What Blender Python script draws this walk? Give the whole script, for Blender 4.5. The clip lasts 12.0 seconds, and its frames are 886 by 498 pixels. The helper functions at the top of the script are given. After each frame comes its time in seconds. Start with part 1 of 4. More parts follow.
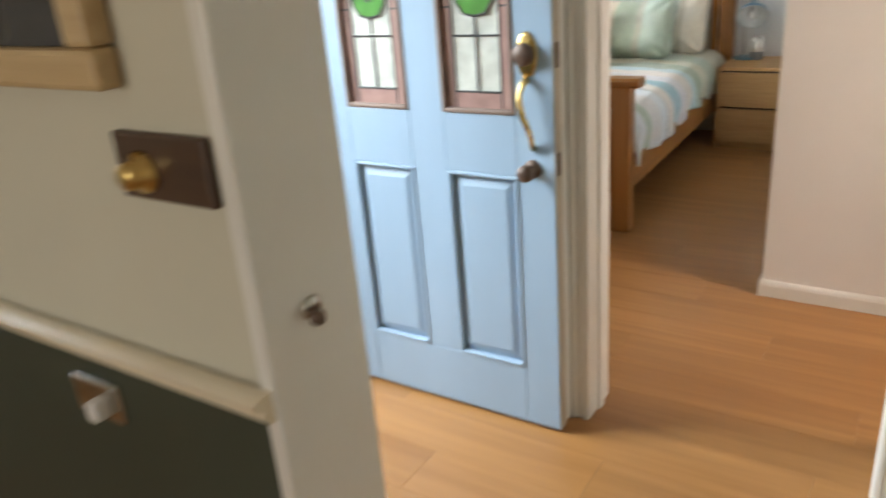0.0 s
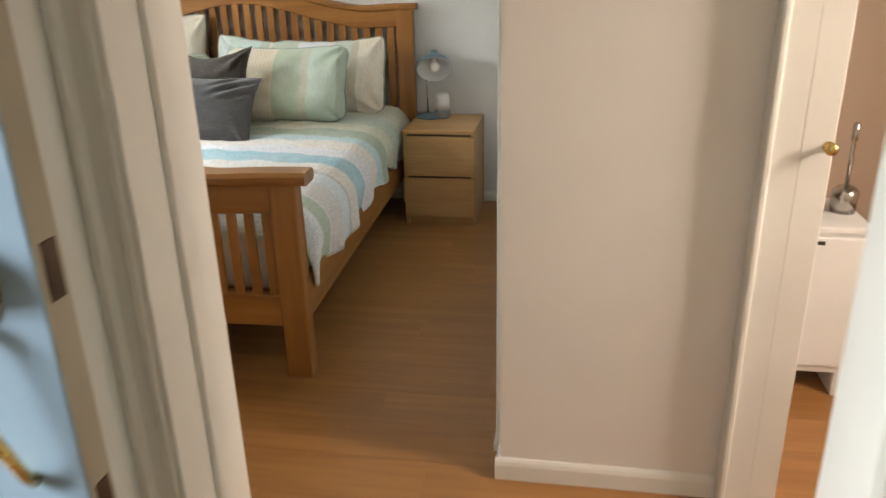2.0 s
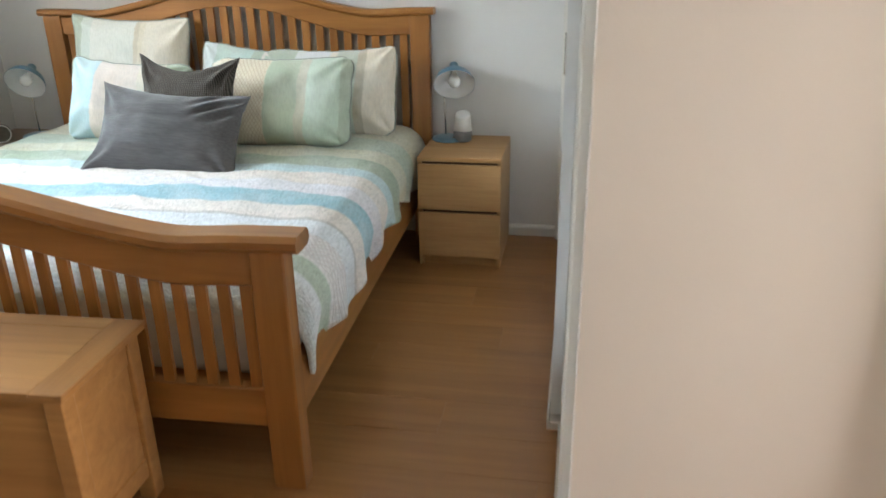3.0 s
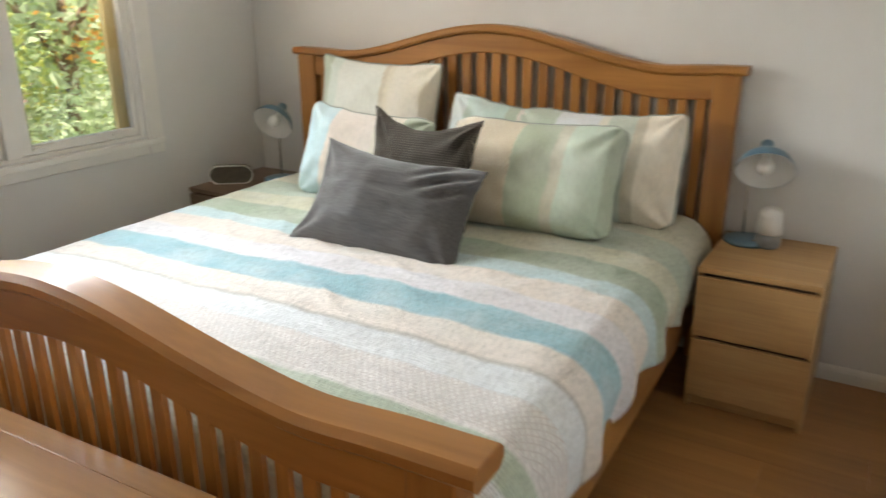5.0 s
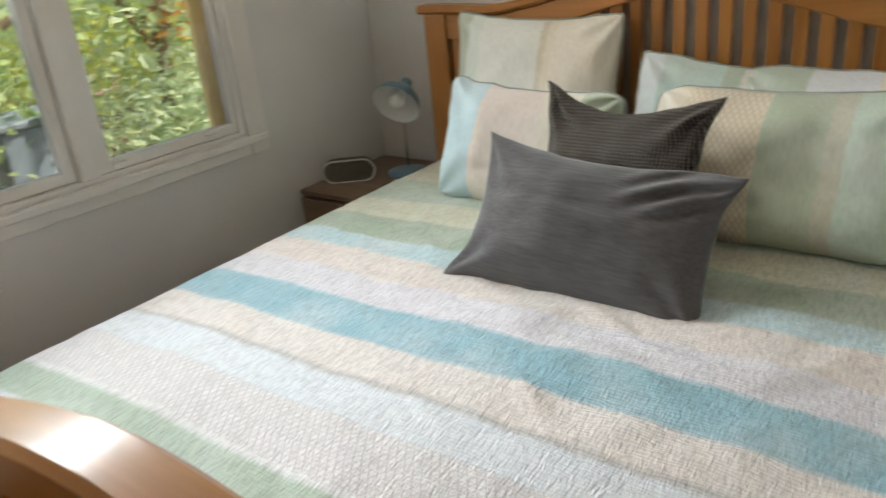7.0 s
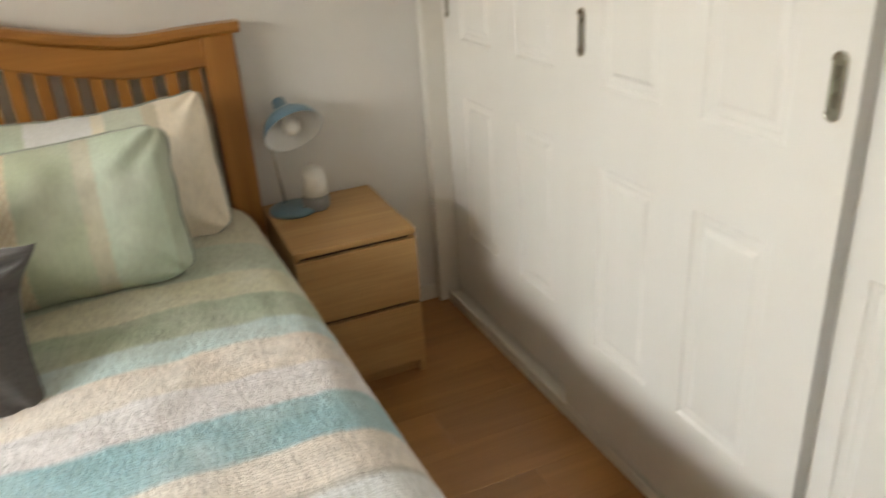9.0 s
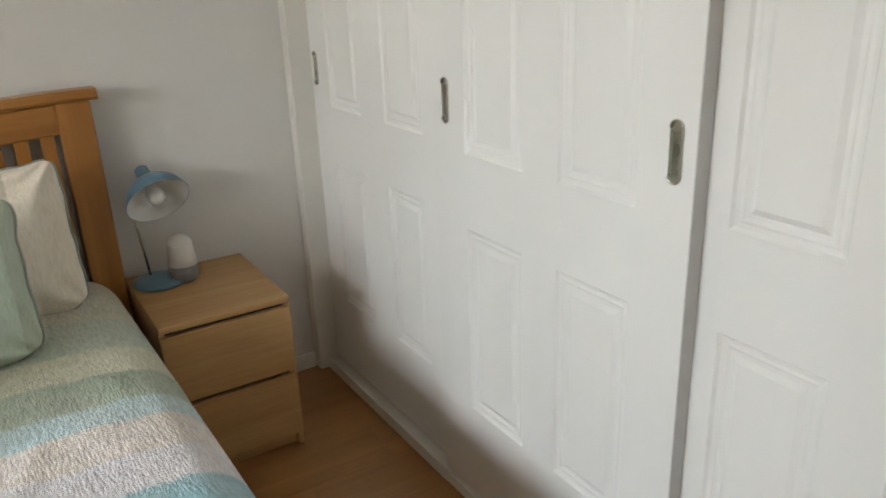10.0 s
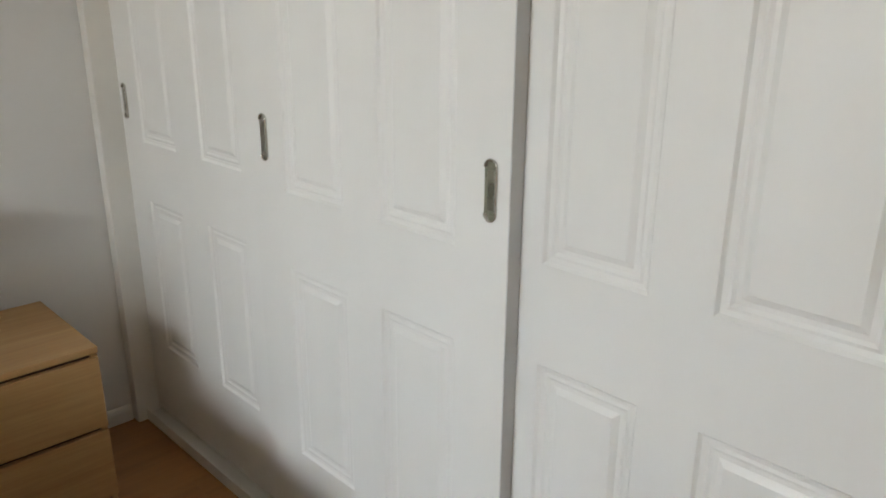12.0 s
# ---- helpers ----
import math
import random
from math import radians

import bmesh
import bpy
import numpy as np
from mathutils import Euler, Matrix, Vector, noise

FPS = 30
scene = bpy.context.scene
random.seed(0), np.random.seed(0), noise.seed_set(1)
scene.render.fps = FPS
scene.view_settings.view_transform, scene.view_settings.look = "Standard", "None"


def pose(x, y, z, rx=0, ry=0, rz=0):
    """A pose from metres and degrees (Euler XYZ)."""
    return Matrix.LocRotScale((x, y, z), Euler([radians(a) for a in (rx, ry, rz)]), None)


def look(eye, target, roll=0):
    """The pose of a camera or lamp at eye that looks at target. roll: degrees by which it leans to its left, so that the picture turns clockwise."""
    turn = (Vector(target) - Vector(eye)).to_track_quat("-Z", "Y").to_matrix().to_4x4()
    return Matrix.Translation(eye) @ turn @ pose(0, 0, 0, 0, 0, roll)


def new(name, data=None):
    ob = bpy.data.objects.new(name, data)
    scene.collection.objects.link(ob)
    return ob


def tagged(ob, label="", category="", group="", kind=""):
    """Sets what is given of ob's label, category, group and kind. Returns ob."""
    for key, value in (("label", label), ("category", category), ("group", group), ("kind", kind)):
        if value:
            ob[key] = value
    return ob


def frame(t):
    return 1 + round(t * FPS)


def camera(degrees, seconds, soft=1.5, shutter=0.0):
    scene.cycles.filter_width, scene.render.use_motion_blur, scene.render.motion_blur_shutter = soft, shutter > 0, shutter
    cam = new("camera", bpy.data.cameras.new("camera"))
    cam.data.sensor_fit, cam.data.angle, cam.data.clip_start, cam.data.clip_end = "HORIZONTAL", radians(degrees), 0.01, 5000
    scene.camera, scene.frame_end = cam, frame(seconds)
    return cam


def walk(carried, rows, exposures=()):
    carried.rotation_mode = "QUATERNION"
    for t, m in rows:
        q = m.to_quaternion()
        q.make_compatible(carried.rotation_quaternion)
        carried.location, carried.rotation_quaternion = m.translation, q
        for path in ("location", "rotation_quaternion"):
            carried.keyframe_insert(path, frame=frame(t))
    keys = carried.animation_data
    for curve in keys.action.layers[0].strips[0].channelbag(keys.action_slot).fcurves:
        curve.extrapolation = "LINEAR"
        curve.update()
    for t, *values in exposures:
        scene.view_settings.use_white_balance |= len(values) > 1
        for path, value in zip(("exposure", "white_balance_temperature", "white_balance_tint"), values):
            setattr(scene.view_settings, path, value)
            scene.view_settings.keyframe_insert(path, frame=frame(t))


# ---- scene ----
cam = camera(60.7, 12.0, shutter=0.5)
PATH = [
    (0, (0.617, 0.26, 1.473), (-0.428, 1.79, 0.719), -4.8),
    (0.5, (0.477, 0.535, 1.452), (-0.229, 2.251, 0.705), -3.3),
    (1, (0.35, 0.833, 1.474), (-0.067, 2.643, 0.733), -2.8),
    (1.5, (0.309, 1.166, 1.461), (-0.035, 3.004, 0.75), -2.4),
    (2, (0.283, 1.471, 1.468), (-0.042, 3.304, 0.736), -1.4),
    (2.5, (0.163, 1.806, 1.452), (-0.119, 3.639, 0.702), -0.9),
    (4.5, (-0.021, 2.772, 1.477), (-0.814, 4.495, 0.841), -0.1),
    (5, (-0.137, 2.939, 1.477), (-1.11, 4.558, 0.82), -0.2),
    (5.5, (-0.27, 3.118, 1.475), (-1.462, 4.577, 0.804), -1.1),
    (6, (-0.483, 3.283, 1.46), (-1.772, 4.644, 0.762), -1.6),
    (6.5, (-0.658, 3.417, 1.448), (-1.939, 4.764, 0.709), -3.2),
    (6.7, (-0.717, 3.474, 1.448), (-1.983, 4.823, 0.69), -4.2),
    (8.3, (-1.057, 3.456, 1.493), (-0.896, 5.231, 0.586), -6.2),
    (8.5, (-1.048, 3.439, 1.491), (-0.719, 5.193, 0.587), -5.4),
    (9, (-1.019, 3.406, 1.501), (-0.331, 5.088, 0.664), -3.9),
    (9.5, (-0.986, 3.413, 1.513), (-0.085, 5.036, 0.768), -2.4),
    (10, (-0.973, 3.4, 1.502), (0.009, 4.996, 0.802), -2.2),
    (10.5, (-0.97, 3.393, 1.499), (0.119, 4.925, 0.814), -1.7),
    (11, (-0.956, 3.405, 1.5), (0.264, 4.845, 0.835), -0.8),
    (11.5, (-0.948, 3.398, 1.515), (0.345, 4.785, 0.876), -0.3),
    (12, (-0.933, 3.405, 1.509), (0.402, 4.755, 0.881), 0.4),
]
# seconds, stops, kelvin, tint
EXPOSURES = [(0.0, 1.25, 6900, 10), (0.5, 1.0, 8600, 11), (1.0, 0.78, 10500, 14), (1.5, 0.85, 10800, 16), (2.0, 1.1, 7200, 9), (2.5, 1.30, 6300, 6), (4.5, 1.15, 7500, 12), (5.5, 0.9, 7500, 11), (6.5, 0.55, 7100, 11), (8.5, 0.97, 8800, 12), (10.0, 0.70, 7300, 11), (11.0, 0.68, 7300, 11), (12.0, 0.55, 7200, 11)]
walk(cam, [(t, look(eye, target, roll)) for t, eye, target, roll in PATH], EXPOSURES)

# ---- world, lights ----
world = bpy.data.worlds.new("world")
scene.world = world
world.use_nodes = True
wn = world.node_tree.nodes
sky = wn.new("ShaderNodeTexSky")
sky.sky_type = "NISHITA"
sky.sun_disc = False
sky.sun_elevation = radians(53)
sky.sun_rotation = radians(45)
wn["Background"].inputs[1].default_value = 0.15
world.node_tree.links.new(sky.outputs[0], wn["Background"].inputs[0])

sun_data = bpy.data.lights.new("sun", "SUN")
sun_data.energy, sun_data.angle, sun_data.color = 5.0, radians(3), (1.0, 0.95, 0.86)
sun_ob = new("sun", sun_data)
sun_ob.location = (4, 8, 9)
sun_ob.rotation_mode = "XYZ"
sun_ob.rotation_euler = Vector((-0.42, -0.42, -0.80)).to_track_quat("-Z", "Y").to_euler()


def area_lamp(name, at, towards, w, h, watts, colour, spread=180):
    data = bpy.data.lights.new(name, "AREA")
    data.shape, data.size, data.size_y, data.energy, data.color = "RECTANGLE", w, h, watts, colour
    data.spread = radians(spread)
    ob = new(name, data)
    ob.matrix_world = look(at, towards)
    return ob


area_lamp("bedroom_window_sky", (-3.24, 4.33, 1.68), (-2.2, 4.33, 1.12), 1.74, 0.40, 9.8, (0.64, 0.82, 1.0), 92)
area_lamp("bedroom_window_garden", (-3.23, 4.33, 1.68), (-2.2, 4.50, 1.86), 1.70, 0.36, 9.5, (1.0, 0.91, 0.79), 160)
area_lamp("front_doorway_sky", (-2.1, 1.30, 1.75), (-0.75, 2.10, 0.45), 1.2, 1.2, 33, (0.78, 0.90, 1.0), 115)
# Added lamp before a windowless bathroom wall, out of view, to light the passage.
area_lamp("bathroom_fill", (2.36, 2.80, 1.55), (0.5, 3.25, 0.75), 0.6, 0.9, 19, (1.0, 0.86, 0.78), 120)
# Fill lamp behind the camera; its dining room window is invented.
area_lamp("dining_fill", (-0.3, -2.26, 1.55), (-0.2, 0.8, 1.1), 1.2, 0.9, 10, (1.0, 0.93, 0.82))

# ---- materials ----


def shader(name):
    m = bpy.data.materials.new(name)
    m.use_nodes = True
    nt = m.node_tree
    return m, nt, nt.nodes["Principled BSDF"]


def nd(nt, kind, **values):
    n = nt.nodes.new(kind)
    for k, v in values.items():
        n.inputs[k.replace("_", " ")].default_value = v
    return n


def coords(nt, scale=(1, 1, 1), world_space=False):
    tc = nt.nodes.new("ShaderNodeTexCoord")
    mp = nt.nodes.new("ShaderNodeMapping")
    mp.inputs["Scale"].default_value = scale
    if world_space:
        geo = nt.nodes.new("ShaderNodeNewGeometry")
        nt.links.new(geo.outputs["Position"], mp.inputs["Vector"])
    else:
        nt.links.new(tc.outputs["Object"], mp.inputs["Vector"])
    return mp.outputs[0]


def mix_colour(nt, fac, a, b, mode="MIX"):
    n = nt.nodes.new("ShaderNodeMix")
    n.data_type, n.blend_type = "RGBA", mode
    for sock, v in ((n.inputs[0], fac), (n.inputs[6], a), (n.inputs[7], b)):
        if hasattr(v, "is_linked"):
            nt.links.new(v, sock)
        elif isinstance(v, (int, float)):
            sock.default_value = v
        else:
            sock.default_value = (*v, 1)
    return n.outputs[2]


def ramp(nt, source, stops, interpolation="LINEAR"):
    r = nt.nodes.new("ShaderNodeValToRGB")
    r.color_ramp.interpolation = interpolation
    el = r.color_ramp.elements
    while len(el) < len(stops):
        el.new(0.5)
    for e, (p, c) in zip(el, stops):
        e.position, e.color = p, (*c, 1)
    nt.links.new(source, r.inputs[0])
    return r.outputs[0]


def add_bump(nt, bsdf, height, strength, distance=0.002):
    b = nd(nt, "ShaderNodeBump", Strength=strength, Distance=distance)
    nt.links.new(height, b.inputs["Height"])
    if bsdf.inputs["Normal"].is_linked:
        nt.links.new(bsdf.inputs["Normal"].links[0].from_socket, b.inputs["Normal"])
    nt.links.new(b.outputs[0], bsdf.inputs["Normal"])


def plain(name, col, rough=0.5, var=0.06, scale=5.0, bump=0.1, bscale=220.0, metal=0.0, stretch=(1, 1, 1)):
    """A painted, plastic or metal surface with faint blotches and a fine relief."""
    m, nt, b = shader(name)
    v = coords(nt, stretch)
    n1 = nd(nt, "ShaderNodeTexNoise", Scale=scale, Detail=5.0)
    n2 = nd(nt, "ShaderNodeTexNoise", Scale=bscale, Detail=3.0)
    nt.links.new(v, n1.inputs["Vector"])
    nt.links.new(v, n2.inputs["Vector"])
    dark = tuple(c * (1 - 2.2 * var) for c in col)
    light = tuple(min(1, c * (1 + 0.8 * var)) for c in col)
    nt.links.new(ramp(nt, n1.outputs[0], [(0.25, dark), (0.75, light)]), b.inputs["Base Color"])
    rr = nt.nodes.new("ShaderNodeMapRange")
    rr.inputs[3].default_value, rr.inputs[4].default_value = max(0.03, rough - 0.08), min(1, rough + 0.08)
    nt.links.new(n1.outputs[0], rr.inputs[0])
    nt.links.new(rr.outputs[0], b.inputs["Roughness"])
    b.inputs["Metallic"].default_value = metal
    add_bump(nt, b, n2.outputs[0], bump)
    return m


def wood(name, light, dark, along="x", rough=0.38, fine=55.0, per_object=False, coat=0.15):
    """Oak: streaks along one axis, broad cathedral figure, fine pores."""
    m, nt, b = shader(name)
    st = {"x": (0.06, 1, 1), "y": (1, 0.06, 1), "z": (1, 1, 0.06)}[along]
    v = coords(nt, st)
    if per_object:
        info = nt.nodes.new("ShaderNodeObjectInfo")
        add = nt.nodes.new("ShaderNodeVectorMath")
        add.operation = "MULTIPLY_ADD"
        nt.links.new(info.outputs["Random"], add.inputs[0])
        add.inputs[1].default_value = (7, 13, 3)
        nt.links.new(v, add.inputs[2])
        v = add.outputs[0]
    n1 = nd(nt, "ShaderNodeTexNoise", Scale=9.0, Detail=6.0, Distortion=1.4)
    n2 = nd(nt, "ShaderNodeTexNoise", Scale=fine, Detail=4.0)
    n3 = nd(nt, "ShaderNodeTexNoise", Scale=fine * 4, Detail=2.0)
    for n in (n1, n2, n3):
        nt.links.new(v, n.inputs["Vector"])
    c = ramp(nt, n1.outputs[0], [(0.3, dark), (0.52, tuple((p + q) / 2 for p, q in zip(light, dark))), (0.72, light)])
    c2 = ramp(nt, n2.outputs[0], [(0.35, (0.86, 0.83, 0.80)), (0.6, (1, 1, 1))])
    c = mix_colour(nt, 0.7, c, c2, "MULTIPLY")
    if per_object:
        c3 = ramp(nt, info.outputs["Random"], [(0.0, (0.93, 0.92, 0.91)), (1.0, (1.05, 1.04, 1.03))])
        c = mix_colour(nt, 1.0, c, c3, "MULTIPLY")
    nt.links.new(c, b.inputs["Base Color"])
    rr = nt.nodes.new("ShaderNodeMapRange")
    rr.inputs[3].default_value, rr.inputs[4].default_value = rough - 0.06, rough + 0.1
    nt.links.new(n2.outputs[0], rr.inputs[0])
    nt.links.new(rr.outputs[0], b.inputs["Roughness"])
    b.inputs["Coat Weight"].default_value = coat
    b.inputs["Coat Roughness"].default_value = 0.16
    add_bump(nt, b, n3.outputs[0], 0.08, 0.001)
    return m


def woven(name, bands, axis, lo, hi, ribs=330.0, rib_axis="x", lattice=None, relief=0.42, mottle=0.5, crinkle=0.0):
    """Woven cotton in stripes across one axis; lattice: the stretch that carries a small diamond figure."""
    m, nt, b = shader(name)
    tc = coords(nt)
    sep = nt.nodes.new("ShaderNodeSeparateXYZ")
    nt.links.new(tc, sep.inputs[0])
    wob = nd(nt, "ShaderNodeTexNoise", Scale=70.0, Detail=5.0)
    nt.links.new(tc, wob.inputs["Vector"])
    mr = nt.nodes.new("ShaderNodeMapRange")
    mr.inputs[1].default_value, mr.inputs[2].default_value = lo, hi
    shift = nt.nodes.new("ShaderNodeMath")
    shift.operation = "MULTIPLY_ADD"
    nt.links.new(wob.outputs[0], shift.inputs[0])
    shift.inputs[1].default_value = 0.012
    nt.links.new(sep.outputs["xyz".index(axis)], shift.inputs[2])
    nt.links.new(shift.outputs[0], mr.inputs[0])
    stops = []
    for p, c in bands:
        q = (p - lo) / (hi - lo)
        if stops:
            stops.append((max(0, q - 0.006), stops[-1][1]))
        stops.append((max(0, min(1, q)), c))
    col = ramp(nt, mr.outputs[0], stops)
    wash = nd(nt, "ShaderNodeTexNoise", Scale=6.0, Detail=4.0)
    nt.links.new(tc, wash.inputs["Vector"])
    pale = ramp(nt, wash.outputs[0], [(0.42, (0, 0, 0)), (0.74, (0.36, 0.36, 0.36))])
    col = mix_colour(nt, pale, col, (0.72, 0.72, 0.70))
    blot = nd(nt, "ShaderNodeTexNoise", Scale=150.0, Detail=5.0)
    st = nt.nodes.new("ShaderNodeMapping")
    slow = [1.0, 1.0, 1.0]
    slow["xyz".index(rib_axis)] = 0.22
    st.inputs["Scale"].default_value = slow
    nt.links.new(tc, st.inputs["Vector"])
    nt.links.new(st.outputs[0], blot.inputs["Vector"])
    col = mix_colour(nt, mottle, col, ramp(nt, blot.outputs[0], [(0.32, (0.74, 0.74, 0.74)), (0.60, (1.14, 1.14, 1.14))]), "MULTIPLY")
    if lattice:
        waves = []
        for ang in (0.6, -0.6):
            mp = nt.nodes.new("ShaderNodeMapping")
            mp.inputs["Rotation"].default_value = (0, 0, ang) if axis == "y" else (0, ang, 0)
            nt.links.new(tc, mp.inputs["Vector"])
            w = nd(nt, "ShaderNodeTexWave", Scale=21.0, Distortion=0.5)
            w.bands_direction = "X"
            nt.links.new(mp.outputs[0], w.inputs["Vector"])
            waves.append(w.outputs[1])
        mx = nt.nodes.new("ShaderNodeMath")
        mx.operation = "MAXIMUM"
        nt.links.new(waves[0], mx.inputs[0])
        nt.links.new(waves[1], mx.inputs[1])
        step = ramp(nt, mr.outputs[0], [(0, (0, 0, 0)), ((lattice[0] - lo) / (hi - lo), (1, 1, 1)), ((lattice[1] - lo) / (hi - lo), (0, 0, 0))], "CONSTANT")
        edge = ramp(nt, mx.outputs[0], [(0.82, (0, 0, 0)), (0.95, (1, 1, 1))])
        both = mix_colour(nt, 1.0, step, edge, "MULTIPLY")
        col = mix_colour(nt, both, col, lattice[2])
    if crinkle:
        rib = nd(nt, "ShaderNodeTexWave", Scale=crinkle, Distortion=9.0, Detail=4.0)
        rib.inputs["Detail Scale"].default_value = 1.6
        rib.bands_direction = axis.upper()
        stretch = nt.nodes.new("ShaderNodeMapping")
        along = [0.35, 0.35, 0.35]
        along["xyz".index(axis)] = 1.0
        stretch.inputs["Scale"].default_value = along
        nt.links.new(tc, stretch.inputs["Vector"])
        nt.links.new(stretch.outputs[0], rib.inputs["Vector"])
        # Crinkle troughs tinted darker, so their shade is painted into the cloth colour.
        col = mix_colour(nt, 0.20, col, ramp(nt, rib.outputs[1], [(0.10, (0.74, 0.74, 0.76)), (0.60, (1.08, 1.08, 1.08))]), "MULTIPLY")
        add_bump(nt, b, rib.outputs[1], 0.26, 0.004)
    nt.links.new(col, b.inputs["Base Color"])
    b.inputs["Roughness"].default_value = 0.9
    b.inputs["Sheen Weight"].default_value = 0.25
    mp = nt.nodes.new("ShaderNodeMapping")
    mp.inputs["Scale"].default_value = [ribs * k for k in slow]
    nt.links.new(tc, mp.inputs["Vector"])
    thread = nd(nt, "ShaderNodeTexNoise", Scale=1.0, Detail=3.0)
    nt.links.new(mp.outputs[0], thread.inputs["Vector"])
    add_bump(nt, b, thread.outputs[0], relief, 0.010)
    pucker = nd(nt, "ShaderNodeTexNoise", Scale=75.0, Detail=2.0)
    nt.links.new(st.outputs[0], pucker.inputs["Vector"])
    add_bump(nt, b, pucker.outputs[0], relief * 0.5, 0.010)
    return m


def knit(name, col, scale, depth=0.8):
    """Waffle knit: rows of small raised cells."""
    m, nt, b = shader(name)
    tc = coords(nt)
    outs = []
    for axis in ("X", "Z"):
        w = nd(nt, "ShaderNodeTexWave", Scale=scale, Distortion=0.8, Detail=1.0)
        w.bands_direction = axis
        nt.links.new(tc, w.inputs["Vector"])
        weak = nt.nodes.new("ShaderNodeMapRange")
        weak.inputs[3].default_value = 0.0 if axis == "X" else 0.45
        nt.links.new(w.outputs[1], weak.inputs[0])
        outs.append(weak.outputs[0])
    mul = nt.nodes.new("ShaderNodeMath")
    mul.operation = "MULTIPLY"
    nt.links.new(outs[0], mul.inputs[0])
    nt.links.new(outs[1], mul.inputs[1])
    # Colour follows the relief: hollows darkened to paint the shade between cells.
    c = ramp(nt, mul.outputs[0], [(0.1, tuple(0.35 * x for x in col)), (0.7, tuple(1.3 * x for x in col))])
    nt.links.new(c, b.inputs["Base Color"])
    b.inputs["Roughness"].default_value = 0.95
    b.inputs["Sheen Weight"].default_value = 0.15
    add_bump(nt, b, mul.outputs[0], depth, 0.006)
    return m


def linen(name, col):
    """Washed linen: long uneven horizontal slubs."""
    m, nt, b = shader(name)
    v = coords(nt, (0.12, 1, 1))
    n1 = nd(nt, "ShaderNodeTexNoise", Scale=130.0, Detail=5.0)
    n2 = nd(nt, "ShaderNodeTexNoise", Scale=420.0, Detail=2.0)
    nt.links.new(v, n1.inputs["Vector"])
    nt.links.new(coords(nt), n2.inputs["Vector"])
    nt.links.new(ramp(nt, n1.outputs[0], [(0.3, tuple(0.80 * x for x in col)), (0.7, tuple(1.18 * x for x in col))]), b.inputs["Base Color"])
    b.inputs["Roughness"].default_value = 0.85
    b.inputs["Sheen Weight"].default_value = 0.3
    add_bump(nt, b, n1.outputs[0], 0.5, 0.004)
    add_bump(nt, b, n2.outputs[0], 0.2, 0.001)
    return m


def glass(name, tint=(1, 1, 1), rough=0.0):
    m, nt, b = shader(name)
    b.inputs["Base Color"].default_value = (*tint, 1)
    b.inputs["Transmission Weight"].default_value = 1
    b.inputs["Roughness"].default_value = rough
    b.inputs["IOR"].default_value = 1.45
    return m


def leaf(name, col, col2):
    m, nt, b = shader(name)
    geo = nt.nodes.new("ShaderNodeNewGeometry")
    nt.links.new(ramp(nt, geo.outputs["Random Per Island"], [(0.0, col), (1.0, col2)]), b.inputs["Base Color"])
    b.inputs["Roughness"].default_value = 0.45
    b.inputs["Transmission Weight"].default_value = 0.0
    tr = nt.nodes.new("ShaderNodeBsdfTranslucent")
    tr.inputs[0].default_value = (*[min(1, 1.6 * x) for x in col2], 1)
    ms = nt.nodes.new("ShaderNodeMixShader")
    ms.inputs[0].default_value = 0.48
    out = nt.nodes["Material Output"]
    nt.links.new(b.outputs[0], ms.inputs[1])
    nt.links.new(tr.outputs[0], ms.inputs[2])
    nt.links.new(ms.outputs[0], out.inputs[0])
    return m


WALL = plain("white_wall_paint", (0.70, 0.69, 0.68), 0.75, 0.03, 1.8, 0.12, 160)
GREY = plain("warm_grey_wall_paint", (0.75, 0.715, 0.69), 0.75, 0.03, 1.8, 0.15, 150)
CREAM = plain("cream_wall_paint", (0.60, 0.57, 0.47), 0.7, 0.04, 1.8, 0.15, 150)
OLIVE = plain("dark_green_panel_paint", (0.05, 0.06, 0.042), 0.55, 0.08, 4.0, 0.12, 130)
SAGE = plain("taupe_board_paint", (0.50, 0.46, 0.39), 0.6, 0.05, 3.0, 0.1, 150)
TRIM = plain("white_gloss_trim", (0.78, 0.76, 0.72), 0.38, 0.04, 3.0, 0.06, 90)
CREAM_TRIM = plain("cream_gloss_trim", (0.78, 0.68, 0.52), 0.4, 0.06, 3.0, 0.06, 90)
PINK = plain("faded_red_door_jamb", (0.62, 0.20, 0.16), 0.5, 0.1, 5.0, 0.1, 110)
CEIL = plain("ceiling_paint", (0.80, 0.80, 0.78), 0.85, 0.02, 2.0, 0.1, 120)
BLUE = plain("pale_blue_door_paint", (0.33, 0.45, 0.58), 0.36, 0.05, 4.0, 0.12, 70, stretch=(1, 1, 0.2))
BRASS = plain("worn_brass", (0.78, 0.56, 0.22), 0.28, 0.15, 20.0, 0.05, 300, 1.0)
BRONZE = plain("brown_knob", (0.13, 0.085, 0.065), 0.4, 0.2, 25.0, 0.1, 200, 0.3)
STEEL = plain("brushed_nickel", (0.60, 0.58, 0.54), 0.25, 0.08, 18.0, 0.04, 260, 1.0)
# Greyer than the door's white: part of the edge's shade is in this colour.
STRIP = plain("edge_shade_grey", (0.60, 0.60, 0.60), 0.5, 0.05, 6.0, 0.05, 100)
DOORWHITE = plain("white_wardrobe_paint", (0.80, 0.79, 0.77), 0.42, 0.03, 2.5, 0.07, 60, stretch=(1, 1, 0.15))
OAK = wood("honey_oak", (0.45, 0.198, 0.050), (0.285, 0.112, 0.024), "x", 0.34, coat=0.4)
